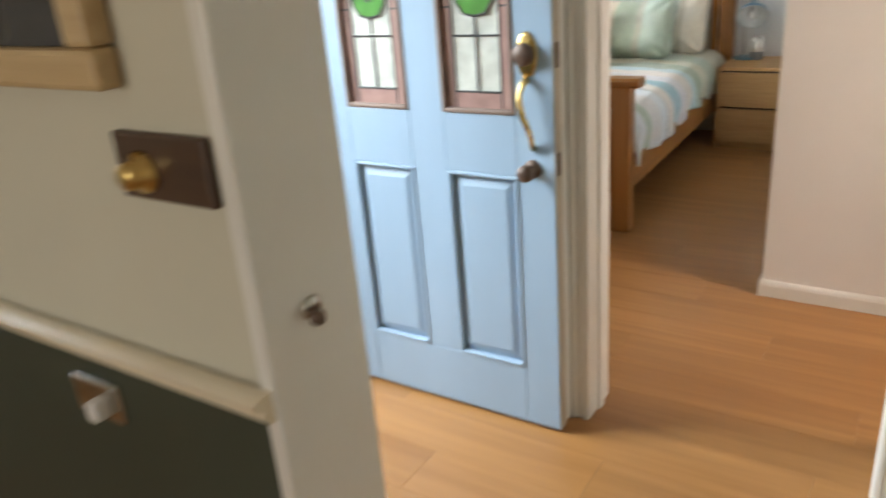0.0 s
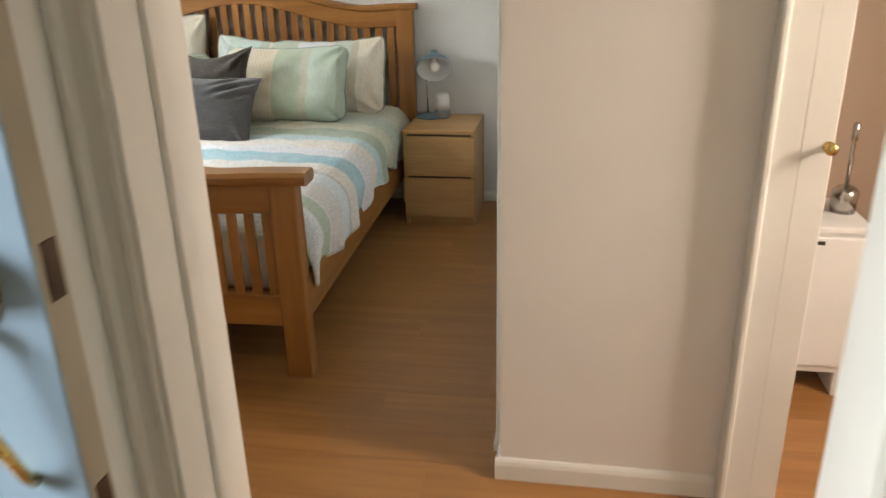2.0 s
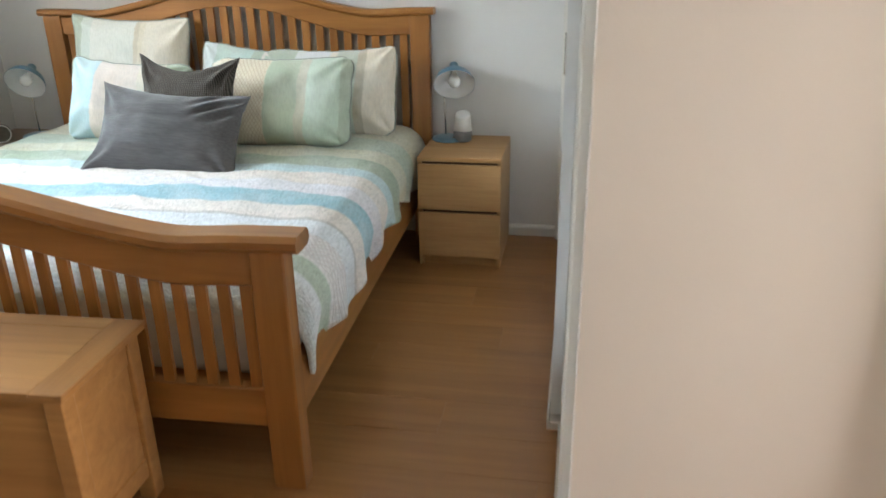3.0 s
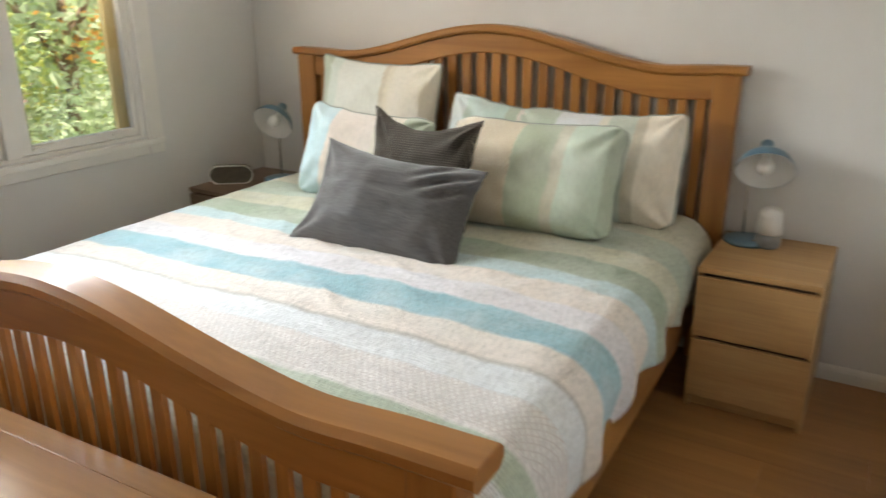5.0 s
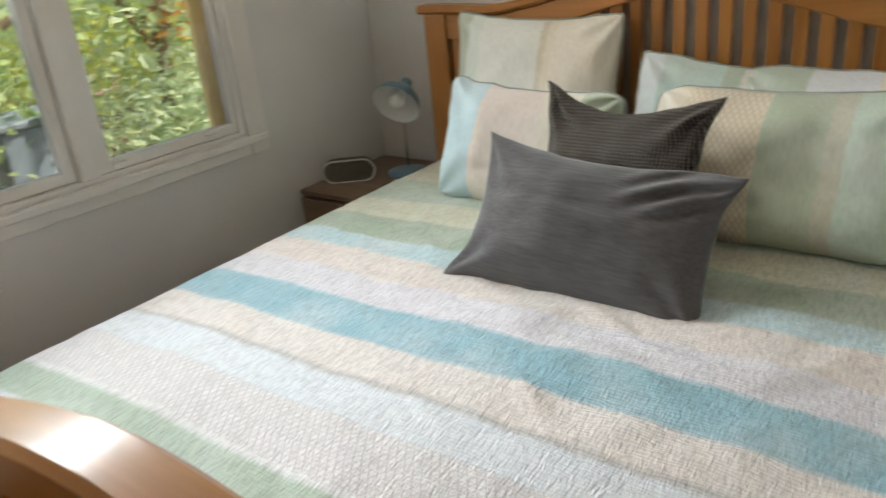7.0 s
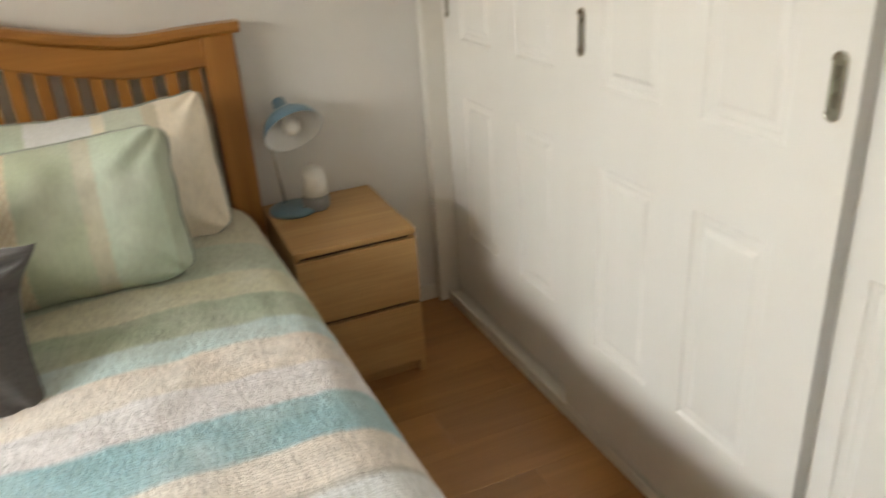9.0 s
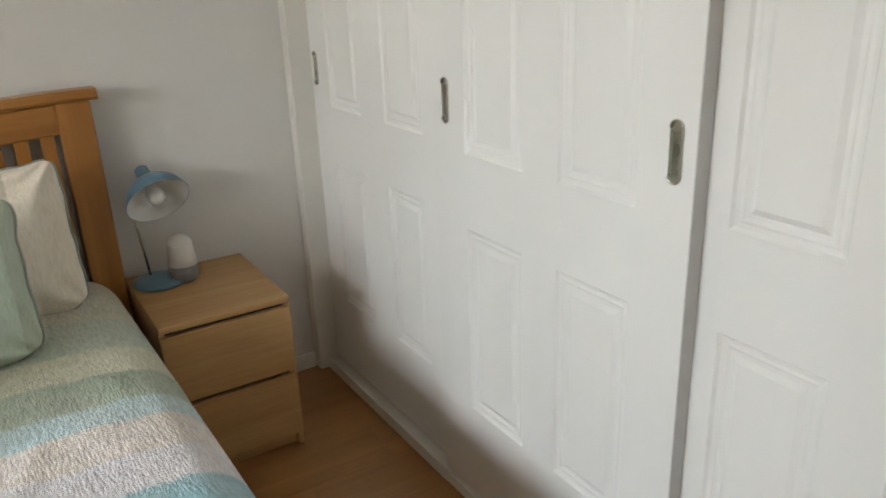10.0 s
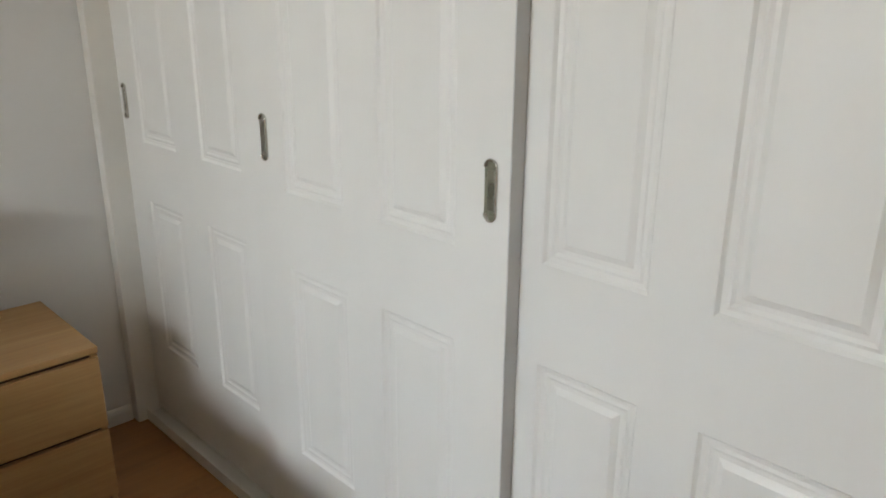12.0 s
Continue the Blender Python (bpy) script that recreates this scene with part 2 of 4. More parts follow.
OAK_Z = wood("honey_oak_upright", (0.45, 0.198, 0.050), (0.285, 0.112, 0.024), "z", 0.34, coat=0.4)
OAK_Y = wood("honey_oak_lengthways", (0.45, 0.198, 0.050), (0.285, 0.112, 0.024), "y", 0.34, coat=0.4)
BENCHWOOD = wood("pale_oak_bench", (0.52, 0.285, 0.105), (0.37, 0.18, 0.062), "x", 0.35)
BENCHWOOD_Y = wood("pale_oak_bench_end", (0.50, 0.27, 0.10), (0.35, 0.17, 0.058), "y", 0.35)
VENEER = wood("oak_veneer", (0.53, 0.33, 0.15), (0.44, 0.25, 0.10), "x", 0.45, 90.0, coat=0.05)
VENEER_Z = wood("oak_veneer_upright", (0.50, 0.31, 0.14), (0.42, 0.24, 0.095), "z", 0.45, 90.0, coat=0.05)
DARKWOOD = wood("dark_brown_wood", (0.09, 0.045, 0.025), (0.045, 0.022, 0.014), "x", 0.4)
TAUPEWOOD = wood("dull_brown_nightstand_wood", (0.27, 0.185, 0.13), (0.19, 0.125, 0.085), "x", 0.5)
PLANK = wood("oak_laminate", (0.40, 0.195, 0.066), (0.31, 0.142, 0.045), "x", 0.33, 40.0, True, 0.1)
THRESH = wood("worn_threshold_wood", (0.30, 0.17, 0.09), (0.2, 0.11, 0.06), "y", 0.6)
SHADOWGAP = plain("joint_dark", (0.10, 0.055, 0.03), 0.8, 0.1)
GILT = wood("pale_gilt_frame", (0.62, 0.46, 0.26), (0.45, 0.31, 0.15), "x", 0.45)
LAMPBLUE = plain("slate_blue_enamel", (0.13, 0.24, 0.32), 0.35, 0.06, 12.0, 0.03, 200)
LAMPWHITE = plain("white_enamel", (0.80, 0.80, 0.80), 0.45, 0.03)
BULB = plain("opal_bulb_glass", (0.88, 0.88, 0.86), 0.15, 0.02)
PLASTICWHITE = plain("white_plastic", (0.78, 0.78, 0.77), 0.4, 0.03)
GREYFAB = plain("grey_speaker_cloth", (0.27, 0.28, 0.29), 0.85, 0.1, 40.0, 0.5, 600)
DARKFAB = plain("dark_speaker_cloth", (0.12, 0.11, 0.09), 0.8, 0.15, 40.0, 0.5, 700)
BLACK = plain("black_rubber", (0.02, 0.02, 0.02), 0.6, 0.1)
PAPER = plain("dark_print", (0.045, 0.045, 0.05), 0.25, 0.4, 4.0, 0.02, 100)
PAPER2 = plain("brown_print", (0.14, 0.075, 0.045), 0.25, 0.3, 6.0, 0.02, 100)
PEACH = plain("peach_tile_paint", (0.86, 0.70, 0.57), 0.4, 0.03, 2.0, 0.04, 40)
MATTRESS = plain("mattress_ticking", (0.70, 0.70, 0.69), 0.9, 0.05, 8.0, 0.3, 300)
PANE = glass("window_glass")
LEADGLASS = plain("textured_pale_glass", (0.66, 0.68, 0.62), 0.22, 0.16, 14.0, 0.5, 45)
PINKGLASS = plain("rose_border_glass", (0.40, 0.25, 0.22), 0.22, 0.12, 18.0, 0.4, 50)
GREENGLASS = plain("green_leaf_glass", (0.10, 0.30, 0.07), 0.2, 0.2, 14.0, 0.4, 45)
LEAD = plain("lead_came", (0.10, 0.10, 0.10), 0.45, 0.2, 30.0, 0.2, 200, 0.6)
SOIL = plain("garden_soil", (0.20, 0.13, 0.085), 0.95, 0.3, 6.0, 0.8, 60)
BARK = plain("pale_bark", (0.30, 0.22, 0.14), 0.9, 0.25, 9.0, 0.9, 40, stretch=(1, 1, 0.3))
PLASTERWALL = plain("render_wall_outside", (0.27, 0.225, 0.175), 0.9, 0.06, 3.0, 0.4, 80)
BINGREY = plain("slate_garden_unit", (0.16, 0.21, 0.25), 0.5, 0.1, 6.0, 0.1, 90)
LEAF_A = leaf("leaf_deep", (0.13, 0.22, 0.09), (0.38, 0.49, 0.24))
LEAF_B = leaf("leaf_yellow", (0.28, 0.36, 0.10), (0.60, 0.63, 0.24))
LEAF_C = leaf("leaf_grey", (0.18, 0.26, 0.14), (0.46, 0.55, 0.36))
FLOWER = leaf("orange_blossom", (0.55, 0.16, 0.05), (0.75, 0.36, 0.10))

C_AQUA, C_TEAL, C_SAGE, C_OLIVE = (0.65, 0.73, 0.75), (0.27, 0.48, 0.55), (0.44, 0.52, 0.42), (0.42, 0.46, 0.34)
C_CREAM, C_BEIGE, C_TAN, C_LILAC, C_MIST = (0.76, 0.715, 0.62), (0.76, 0.69, 0.64), (0.55, 0.49, 0.38), (0.73, 0.70, 0.73), (0.72, 0.745, 0.77)

# ---- building blocks ----


def bx(bm, x0, x1, y0, y1, z0, z1, bevel=0.0, seg=2):
    r = bmesh.ops.create_cube(bm, size=1.0, matrix=Matrix.LocRotScale(((x0 + x1) / 2, (y0 + y1) / 2, (z0 + z1) / 2), None, (abs(x1 - x0), abs(y1 - y0), abs(z1 - z0))))
    if bevel:
        edges = {e for v in r["verts"] for e in v.link_edges}
        bmesh.ops.bevel(bm, geom=list(edges), offset=bevel, segments=seg, affect="EDGES", profile=0.5)
    return bm


def box(x0, x1, y0, y1, z0, z1, bevel=0.0, seg=2):
    return bx(bmesh.new(), x0, x1, y0, y1, z0, z1, bevel, seg)


def cyl(r0, r1, h, m=None, n=24, bm=None):
    bm = bm or bmesh.new()
    bmesh.ops.create_cone(bm, cap_ends=True, segments=n, radius1=r0, radius2=r1, depth=h, matrix=(m or Matrix()) @ Matrix.Translation((0, 0, h / 2)))
    return bm


def lathe(profile, m=None, n=32, bm=None):
    """Turns (radius, height) pairs round z."""
    bm = bm or bmesh.new()
    m = m or Matrix()
    rings = []
    for r, z in profile:
        if r < 1e-5:
            rings.append([bm.verts.new(m @ Vector((0, 0, z)))])
        else:
            rings.append([bm.verts.new(m @ Vector((r * math.cos(2 * math.pi * k / n), r * math.sin(2 * math.pi * k / n), z))) for k in range(n)])
    for a, b in zip(rings, rings[1:]):
        for k in range(n):
            q = [a[k % len(a)], a[(k + 1) % len(a)], b[(k + 1) % len(b)], b[k % len(b)]]
            q = list(dict.fromkeys(q))
            if len(q) > 2:
                bm.faces.new(q)
    return bm


def tube(points, radius, n=10, bm=None):
    """A round bar through the points; radius may be one number or one a point."""
    bm = bm or bmesh.new()
    pts = [Vector(p) for p in points]
    radii = radius if isinstance(radius, (list, tuple)) else [radius] * len(pts)
    rings, side = [], None
    for i, p in enumerate(pts):
        d = (pts[min(i + 1, len(pts) - 1)] - pts[max(i - 1, 0)]).normalized()
        side = (side or d.orthogonal())
        side = (side - d * side.dot(d)).normalized()
        up = d.cross(side)
        rings.append([bm.verts.new(p + radii[i] * (math.cos(2 * math.pi * k / n) * side + math.sin(2 * math.pi * k / n) * up)) for k in range(n)])
    for a, b in zip(rings, rings[1:]):
        for k in range(n):
            bm.faces.new((a[k], a[(k + 1) % n], b[(k + 1) % n], b[k]))
    bm.faces.new(rings[0][::-1])
    bm.faces.new(rings[-1])
    return bm


def extrude_profile(profile, axis, a, b):
    """A moulding: a closed outline in the plane across axis, drawn from a to b."""
    bm = bmesh.new()
    def put(u, v, w):
        return {"x": (w, u, v), "y": (u, w, v), "z": (u, v, w)}[axis]
    r0 = [bm.verts.new(put(u, v, a)) for u, v in profile]
    r1 = [bm.verts.new(put(u, v, b)) for u, v in profile]
    n = len(profile)
    for k in range(n):
        bm.faces.new((r0[k], r0[(k + 1) % n], r1[(k + 1) % n], r1[k]))
    bm.faces.new(r0[::-1])
    bm.faces.new(r1)
    bmesh.ops.recalc_face_normals(bm, faces=bm.faces)
    return bm


def obj(name, bm, material, smooth=False):
    me = bpy.data.meshes.new(name)
    bmesh.ops.recalc_face_normals(bm, faces=bm.faces)
    bm.to_mesh(me)
    bm.free()
    if smooth:
        for p in me.polygons:
            p.use_smooth = True
    for mt in material if isinstance(material, (list, tuple)) else [material]:
        me.materials.append(mt)
    return new(name, me)


def part(name, bm, material, parent, label="", smooth=False, at=None):
    ob = obj(name, bm, material, smooth)
    ob.parent = parent
    if at is not None:
        ob.matrix_local = at
    return tagged(ob, label)


def thing(name, label, category, at=(0, 0, 0), group="", kind=""):
    e = new(name)
    e.empty_display_size = 0.1
    e.location = at
    return tagged(e, label, category, group, kind)


def fixed(name, bm, material, label, category="wall"):
    return tagged(obj(name, bm, material), label, category, kind="structure")


CEILING = 2.45
# ---- large structure ----
fixed("wall_north", box(-3.27, 0.95, 6.01, 6.13, 0, CEILING), WALL, "smooth white painted bedroom wall behind the headboard")
bm = box(-3.27, -3.15, 2.355, 3.42, 0, CEILING)
bx(bm, -3.27, -3.15, 5.25, 6.01, 0, CEILING)
bx(bm, -3.27, -3.15, 3.42, 5.25, 0, 0.81)
bx(bm, -3.27, -3.15, 3.42, 5.25, 2.03, CEILING)
fixed("wall_west", bm, WALL, "white painted bedroom wall with a wide window")
bm = box(-3.27, -0.19, 2.21, 2.355, 0, CEILING)
bx(bm, 0.645, 2.5, 2.21, 2.355, 0, CEILING)
bx(bm, -0.19, 0.645, 2.21, 2.355, 2.06, CEILING)
fixed("wall_south", bm, CREAM, "cream painted wall with the bedroom doorway")
bm = box(-1.20, -1.08, 0.93, 2.21, 2.08, CEILING)
fixed("wall_hall_west", bm, CREAM, "cream hall wall with the front doorway")
bm = box(1.15, 1.27, -2.2, 2.21, 0, CEILING)
fixed("wall_hall_east", bm, CREAM, "cream painted hall wall")
bm = box(-2.2, -0.06, 0.82, 0.93, 0.93, CEILING)
bx(bm, -0.06, 1.15, 0.82, 0.93, 2.1, CEILING)
fixed("wall_dining", bm, CREAM, "cream dining room wall above a dado rail")
fixed("wall_dining_lower", box(-2.2, -0.06, 0.82, 0.93, 0, 0.93), OLIVE, "dark green painted wall below the dado rail")
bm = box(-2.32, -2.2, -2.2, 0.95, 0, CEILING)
# Opening made up to hold the dining fill lamp, out of view.
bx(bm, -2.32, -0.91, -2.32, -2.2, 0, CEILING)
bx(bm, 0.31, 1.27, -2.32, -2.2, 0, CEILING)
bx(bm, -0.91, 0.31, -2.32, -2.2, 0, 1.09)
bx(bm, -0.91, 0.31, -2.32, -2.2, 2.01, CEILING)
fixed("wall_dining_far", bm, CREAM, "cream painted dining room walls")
fixed("wall_closet", box(0.11, 0.80, 3.33, 3.43, 0, CEILING), GREY, "warm grey painted wall at the end of the wardrobe")
bm = box(0.80, 0.86, 3.33, 6.01, 0, CEILING)
bx(bm, 0.75, 0.86, 2.355, 2.46, 0, CEILING)
bx(bm, 0.75, 0.86, 2.46, 3.33, 2.06, CEILING)
fixed("wall_bathroom_side", bm, GREY, "grey painted wall with the bathroom doorway")
bm = box(0.86, 2.4, 5.0, 5.12, 0, CEILING)
bx(bm, 2.4, 2.5, 2.355, 5.12, 0, CEILING)
fixed("wall_bathroom", bm, PEACH, "pale peach bathroom walls")
bm = box(-3.27, 2.5, -2.32, 6.13, CEILING, CEILING + 0.1)
fixed("ceiling", bm, CEIL, "plain white ceiling", "ceiling")
fixed("subfloor", box(-3.27, 2.5, -2.32, 6.13, -0.12, -0.011), SHADOWGAP, "dark underlay below the floor boards", "floor")


def skirting(name, axis, a, b, at, face, h=0.075, d=0.014):
    """A skirting board along axis from a to b; its back is at `at`, its face looks along +-1."""
    f = face
    prof = [(at, 0), (at + f * d, 0), (at + f * d, h - 0.02), (at + f * d * 0.75, h - 0.008), (at + f * d * 0.35, h), (at, h)]
    return fixed(name, extrude_profile(prof, axis, a, b), TRIM, "white painted skirting board", "skirting")


skirting("baseboard", "x", -3.15, 0.0, 6.01, -1, 0.062)
skirting("baseboard", "x", 0.095, 0.728, 3.33, -1, 0.07)
skirting("baseboard", "y", 3.33, 3.40, 0.11, -1, 0.07)
skirting("baseboard", "y", 2.355, 5.99, -3.15, 1, 0.062)

# moulded casings round the doorways
CASING = [(0.0, 0.0), (0.0, 0.016), (0.012, 0.022), (0.022, 0.022), (0.028, 0.015), (0.052, 0.018), (0.06, 0.026), (0.074, 0.026), (0.08, 0.018), (0.08, 0.0)]


def casing(name, side, at, face, z1, axis="z", mat=TRIM, width=0.08, label="white gloss moulded door casing"):
    """An upright casing: side +1 grows to +x from at[0], -1 to -x; face +-1 is the way in y it stands proud of at[1]."""
    k = width / 0.08
    prof = [(at[0] + side * u * k, at[1] + face * v) for u, v in CASING]
    return fixed(name, extrude_profile(prof, "z", 0, z1), mat, label, "door casing")


casing("trim_bedroom_door", -1, (-0.190, 2.21), -1, 2.12, width=0.06)
fixed("trim_bedroom_door", box(-0.322, -0.248, 2.131, 2.21, 0, 2.12, 0.004), TRIM, "white gloss raised back band of the casing", "door casing")
casing("trim_bedroom_door", 1, (0.612, 2.21), -1, 2.12, width=0.07)
casing("trim_bedroom_door", -1, (-0.194, 2.355), 1, 2.12)
casing("trim_bedroom_door", 1, (0.65, 2.355), 1, 2.12)
fixed("trim_bedroom_door", extrude_profile([(2.21 - v, 2.04 + u) for u, v in CASING], "x", -0.25, 0.68), TRIM, "white gloss moulded head casing", "door casing")
# door linings with their stops
bm = box(-0.205, -0.187, 2.19, 2.36, 0, 2.04, 0.002)
bx(bm, -0.187, -0.177, 2.262, 2.30, 0, 2.04, 0.002)
fixed("door_1_jamb", bm, TRIM, "white painted door lining with a stop bead", "door frame")
bm = box(0.622, 0.645, 2.2, 2.36, 0, 2.04, 0.002)
fixed("door_1_jamb", bm, TRIM, "white painted door lining with a stop bead", "door frame")
fixed("door_1_head", box(-0.19, 0.645, 2.2, 2.36, 2.04, 2.06), TRIM, "white painted door head lining", "door frame")
# bathroom doorway
bm = extrude_profile([(0.730, 3.276), (0.730, 3.33), (0.80, 3.33), (0.80, 3.276)], "z", 0, 2.1)
bx(bm, 0.80, 0.87, 3.276, 3.33, 0, 2.06, 0.002)
bx(bm, 0.722, 0.738, 3.268, 3.338, 0, 2.1, 0.004)
jamb = fixed("door_2_jamb", bm, TRIM, "white painted bathroom door lining and casing", "door frame")
part("knob", lathe([(0, 0.034), (0.010, 0.033), (0.015, 0.027), (0.013, 0.019), (0.006, 0.014), (0.006, 0.004), (0.013, 0.002), (0.013, 0), (0, 0)], pose(0.858, 3.276, 1.035, 90, 0, 0), 20), BRASS, jamb, "small round brass knob", True)
part("latch_plate", box(0.862, 0.8725, 3.290, 3.312, 0.33, 0.38, 0.001), BRONZE, jamb, "tarnished latch plate")
fixed("door_2_jamb", box(0.74, 0.87, 2.455, 2.475, 0, 2.06, 0.003), TRIM, "white painted bathroom door lining", "door frame")
# dining room doorway post
bm = box(-0.062, -0.035, 0.812, 0.998, 0, 2.1, 0.005)
fixed("trim_dining_door", bm, TRIM, "white painted doorway post", "door casing")
fixed("trim_dining_door", box(1.03, 1.15, 0.80, 0.96, 0, 2.1, 0.004), TRIM, "white painted doorway post", "door casing")


def dado(name, a, b, y, face, z, mat):
    f = face
    prof = [(y, z), (y + f * 0.012, z + 0.004), (y + f * 0.02, z + 0.014), (y + f * 0.016, z + 0.022), (y + f * 0.03, z + 0.03), (y + f * 0.034, z + 0.04), (y + f * 0.02, z + 0.046), (y, z + 0.046)]
    return fixed(name, extrude_profile(prof, "x", a, b), mat, "cream painted dado rail", "dado rail")


dado("dado_rail", -2.2, -0.042, 0.812, -1, 0.915, CREAM_TRIM)
dado("dado_rail", 0.70, 1.15, 2.21, -1, 0.918, SAGE)
tagged(obj("dado_end", lathe([(0, 0), (0.016, 0.001), (0.02, 0.012), (0.014, 0.024), (0, 0.03)], pose(0.705, 2.175, 0.94, 0, 90, 0), 16), TRIM, True), "white painted rounded end of the dado rail", "dado rail", kind="structure")
# tongue-and-groove boards under the dado
lining = fixed("wainscot", box(0.68, 1.15, 2.203, 2.21, 0, 0.915), SAGE, "taupe painted tongue-and-groove wainscot", "wainscot")
for k in range(5):
    x0 = 0.684 + k * 0.1125
    part("board", box(x0, min(1.148, x0 + 0.1095), 2.190, 2.203, 0.01, 0.914, 0.003, 1), SAGE, lining)

# front doorway: faded red jamb, cream outer trim, threshold
fixed("front_door_jamb", box(-1.185, -1.08, 2.088, 2.21, 0, 2.08, 0.003), PINK, "faded red painted front door jamb", "door frame")
fixed("front_door_jamb", box(-1.185, -1.08, 0.932, 0.947, 0, 2.08, 0.003), PINK, "faded red painted front door jamb", "door frame")
prof = [(-1.29, 2.01), (-1.288, 1.99), (-1.27, 1.985), (-1.262, 2.0), (-1.235, 1.998), (-1.228, 1.982), (-1.20, 1.985), (-1.188, 2.02), (-1.188, 2.2), (-1.29, 2.2)]
fixed("front_door_trim", extrude_profile(prof, "z", 0, 2.15), CREAM_TRIM, "cream moulded trim outside the front door", "door casing")
fixed("threshold", box(-1.29, -1.065, 0.947, 2.086, -0.01, 0.012, 0.004), THRESH, "worn wooden front door threshold", "threshold")
fixed("porch_wall", box(-2.6, -1.292, 2.03, 2.205, -0.1, 2.6), PLASTERWALL, "brownish rendered porch wall", "wall")
# Out-of-view slab, added to keep sky light off the porch wall.
fixed("porch_shade_slab", box(-2.7, -1.21, 0.5, 2.205, 2.60, 2.66), PLASTERWALL, "unseen slab that shades the porch", "ceiling")
fixed("porch_floor", box(-2.6, -1.29, 0.6, 2.03, -0.2, -0.02), THRESH, "brown timber porch floor", "floor")

# ---- bedroom window ----
PINE = wood("bare_yellow_pine", (0.86, 0.68, 0.32), (0.72, 0.52, 0.20), "z", 0.5)
win = thing("window_1", "white painted timber casement window looking onto a leafy garden", "window", (-3.15, 4.33, 0.81), kind="structure")


def wpart(name, x0, x1, y0, y1, z0, z1, bev=0.004, mat=TRIM, label=""):
    return part(name, box(x0 + 3.15, x1 + 3.15, y0 - 4.33, y1 - 4.33, z0 - 0.81, z1 - 0.81, bev), mat, win, label)


# casing on the room side
wpart("casing", -3.152, -3.132, 5.25, 5.335, 0.73, 2.11)
wpart("casing", -3.152, -3.132, 3.335, 3.42, 0.73, 2.11)
wpart("casing", -3.152, -3.132, 3.42, 5.25, 2.03, 2.11)
wpart("window_sill", -3.17, -3.120, 3.335, 5.335, 0.775, 0.803)
wpart("apron", -3.152, -3.136, 3.335, 5.335, 0.73, 0.775)
# outer frame
wpart("frame_side", -3.25, -3.155, 5.225, 5.25, 0.81, 2.03)
wpart("frame_side", -3.25, -3.155, 3.42, 3.445, 0.81, 2.03)
wpart("frame_bottom", -3.26, -3.155, 3.445, 5.225, 0.803, 0.823)
wpart("frame_top", -3.25, -3.155, 3.445, 5.225, 2.005, 2.03)
wpart("mullion", -3.245, -3.150, 4.59, 4.655, 0.823, 2.005)
for y0, y1, dx in ((4.655, 5.225, 0.012), (3.445, 4.59, 0.0)):
    x0, x1 = -3.215 + dx, -3.175 + dx
    wpart("sash_stile", x0, x1, y0 + 0.002, y0 + 0.05, 0.825, 2.003)
    wpart("sash_stile", x0, x1, y1 - 0.042 if y1 < 5 else y1 - 0.02, y1 - 0.002, 0.825, 2.003)
    wpart("sash_rail", x0, x1, y0 + 0.05, y1 - 0.042 if y1 < 5 else y1 - 0.02, 0.825, 0.862)
    wpart("sash_rail", x0, x1, y0 + 0.05, y1 - 0.042 if y1 < 5 else y1 - 0.02, 1.965, 2.003)
    pane = wpart("pane", (x0 + x1) / 2 - 0.002, (x0 + x1) / 2 + 0.002, y0 + 0.05, y1 - (0.042 if y1 < 5 else 0.02), 0.862, 1.965, 0, PANE, "clear window pane")
    pane.visible_shadow = False
wpart("jamb_lining", -3.245, -3.216, 5.162, 5.224, 0.826, 2.0, 0.002, PINE, "yellowed bare timber reveal")
for y in (4.73, 5.10):
    c = part("catch", box(-0.012, 0.014, -0.022, 0.022, 0, 0.008, 0.003), TRIM, win, "small white sash catch", at=Matrix.Translation((-0.008, y - 4.33, 0.845 - 0.81)))

# ---- front door, standing open ----
DX, DY = -1.075, 2.085
fd = thing("front_door", "pale blue panelled front door with leaded glass, standing open", "door", (DX, DY, 0.012))
W, HT, TH = 0.838, 2.02, 0.042


def fpart(name, x0, x1, y0, y1, z0, z1, bev=0.003, mat=BLUE, label="", parent=None):
    return part(name, box(x0, x1, y0, y1, z0, z1, bev), mat, parent or fd, label)


SX = (0.0, 0.128, 0.364, 0.484, 0.722, W)
fpart("stile", SX[0], SX[1], 0, TH, 0, HT)
fpart("stile", SX[4], SX[5], 0, TH, 0, HT)
fpart("muntin", SX[2], SX[3], 0, TH, 0.20, HT - 0.13)
fpart("bottom_rail", SX[1], SX[4], 0, TH, 0, 0.20)
for a, b in ((SX[1], SX[2]), (SX[3], SX[4])):
    fpart("lock_rail", a, b, 0, TH, 0.825, 1.0)
fpart("top_rail", SX[1], SX[4], 0, TH, HT - 0.13, HT)
fpart("latch_edge", W - 0.0005, W + 0.0015, 0.002, TH - 0.002, 0.002, HT - 0.002, 0, plain("bare_door_edge", (0.50, 0.44, 0.35), 0.55, 0.08), "bare wooden door edge")
for z in (1.13, 0.835):
    fpart("strike_plate", W + 0.001, W + 0.004, 0.010, 0.032, z, z + 0.065, 0.001, BRONZE, "tarnished latch plate")


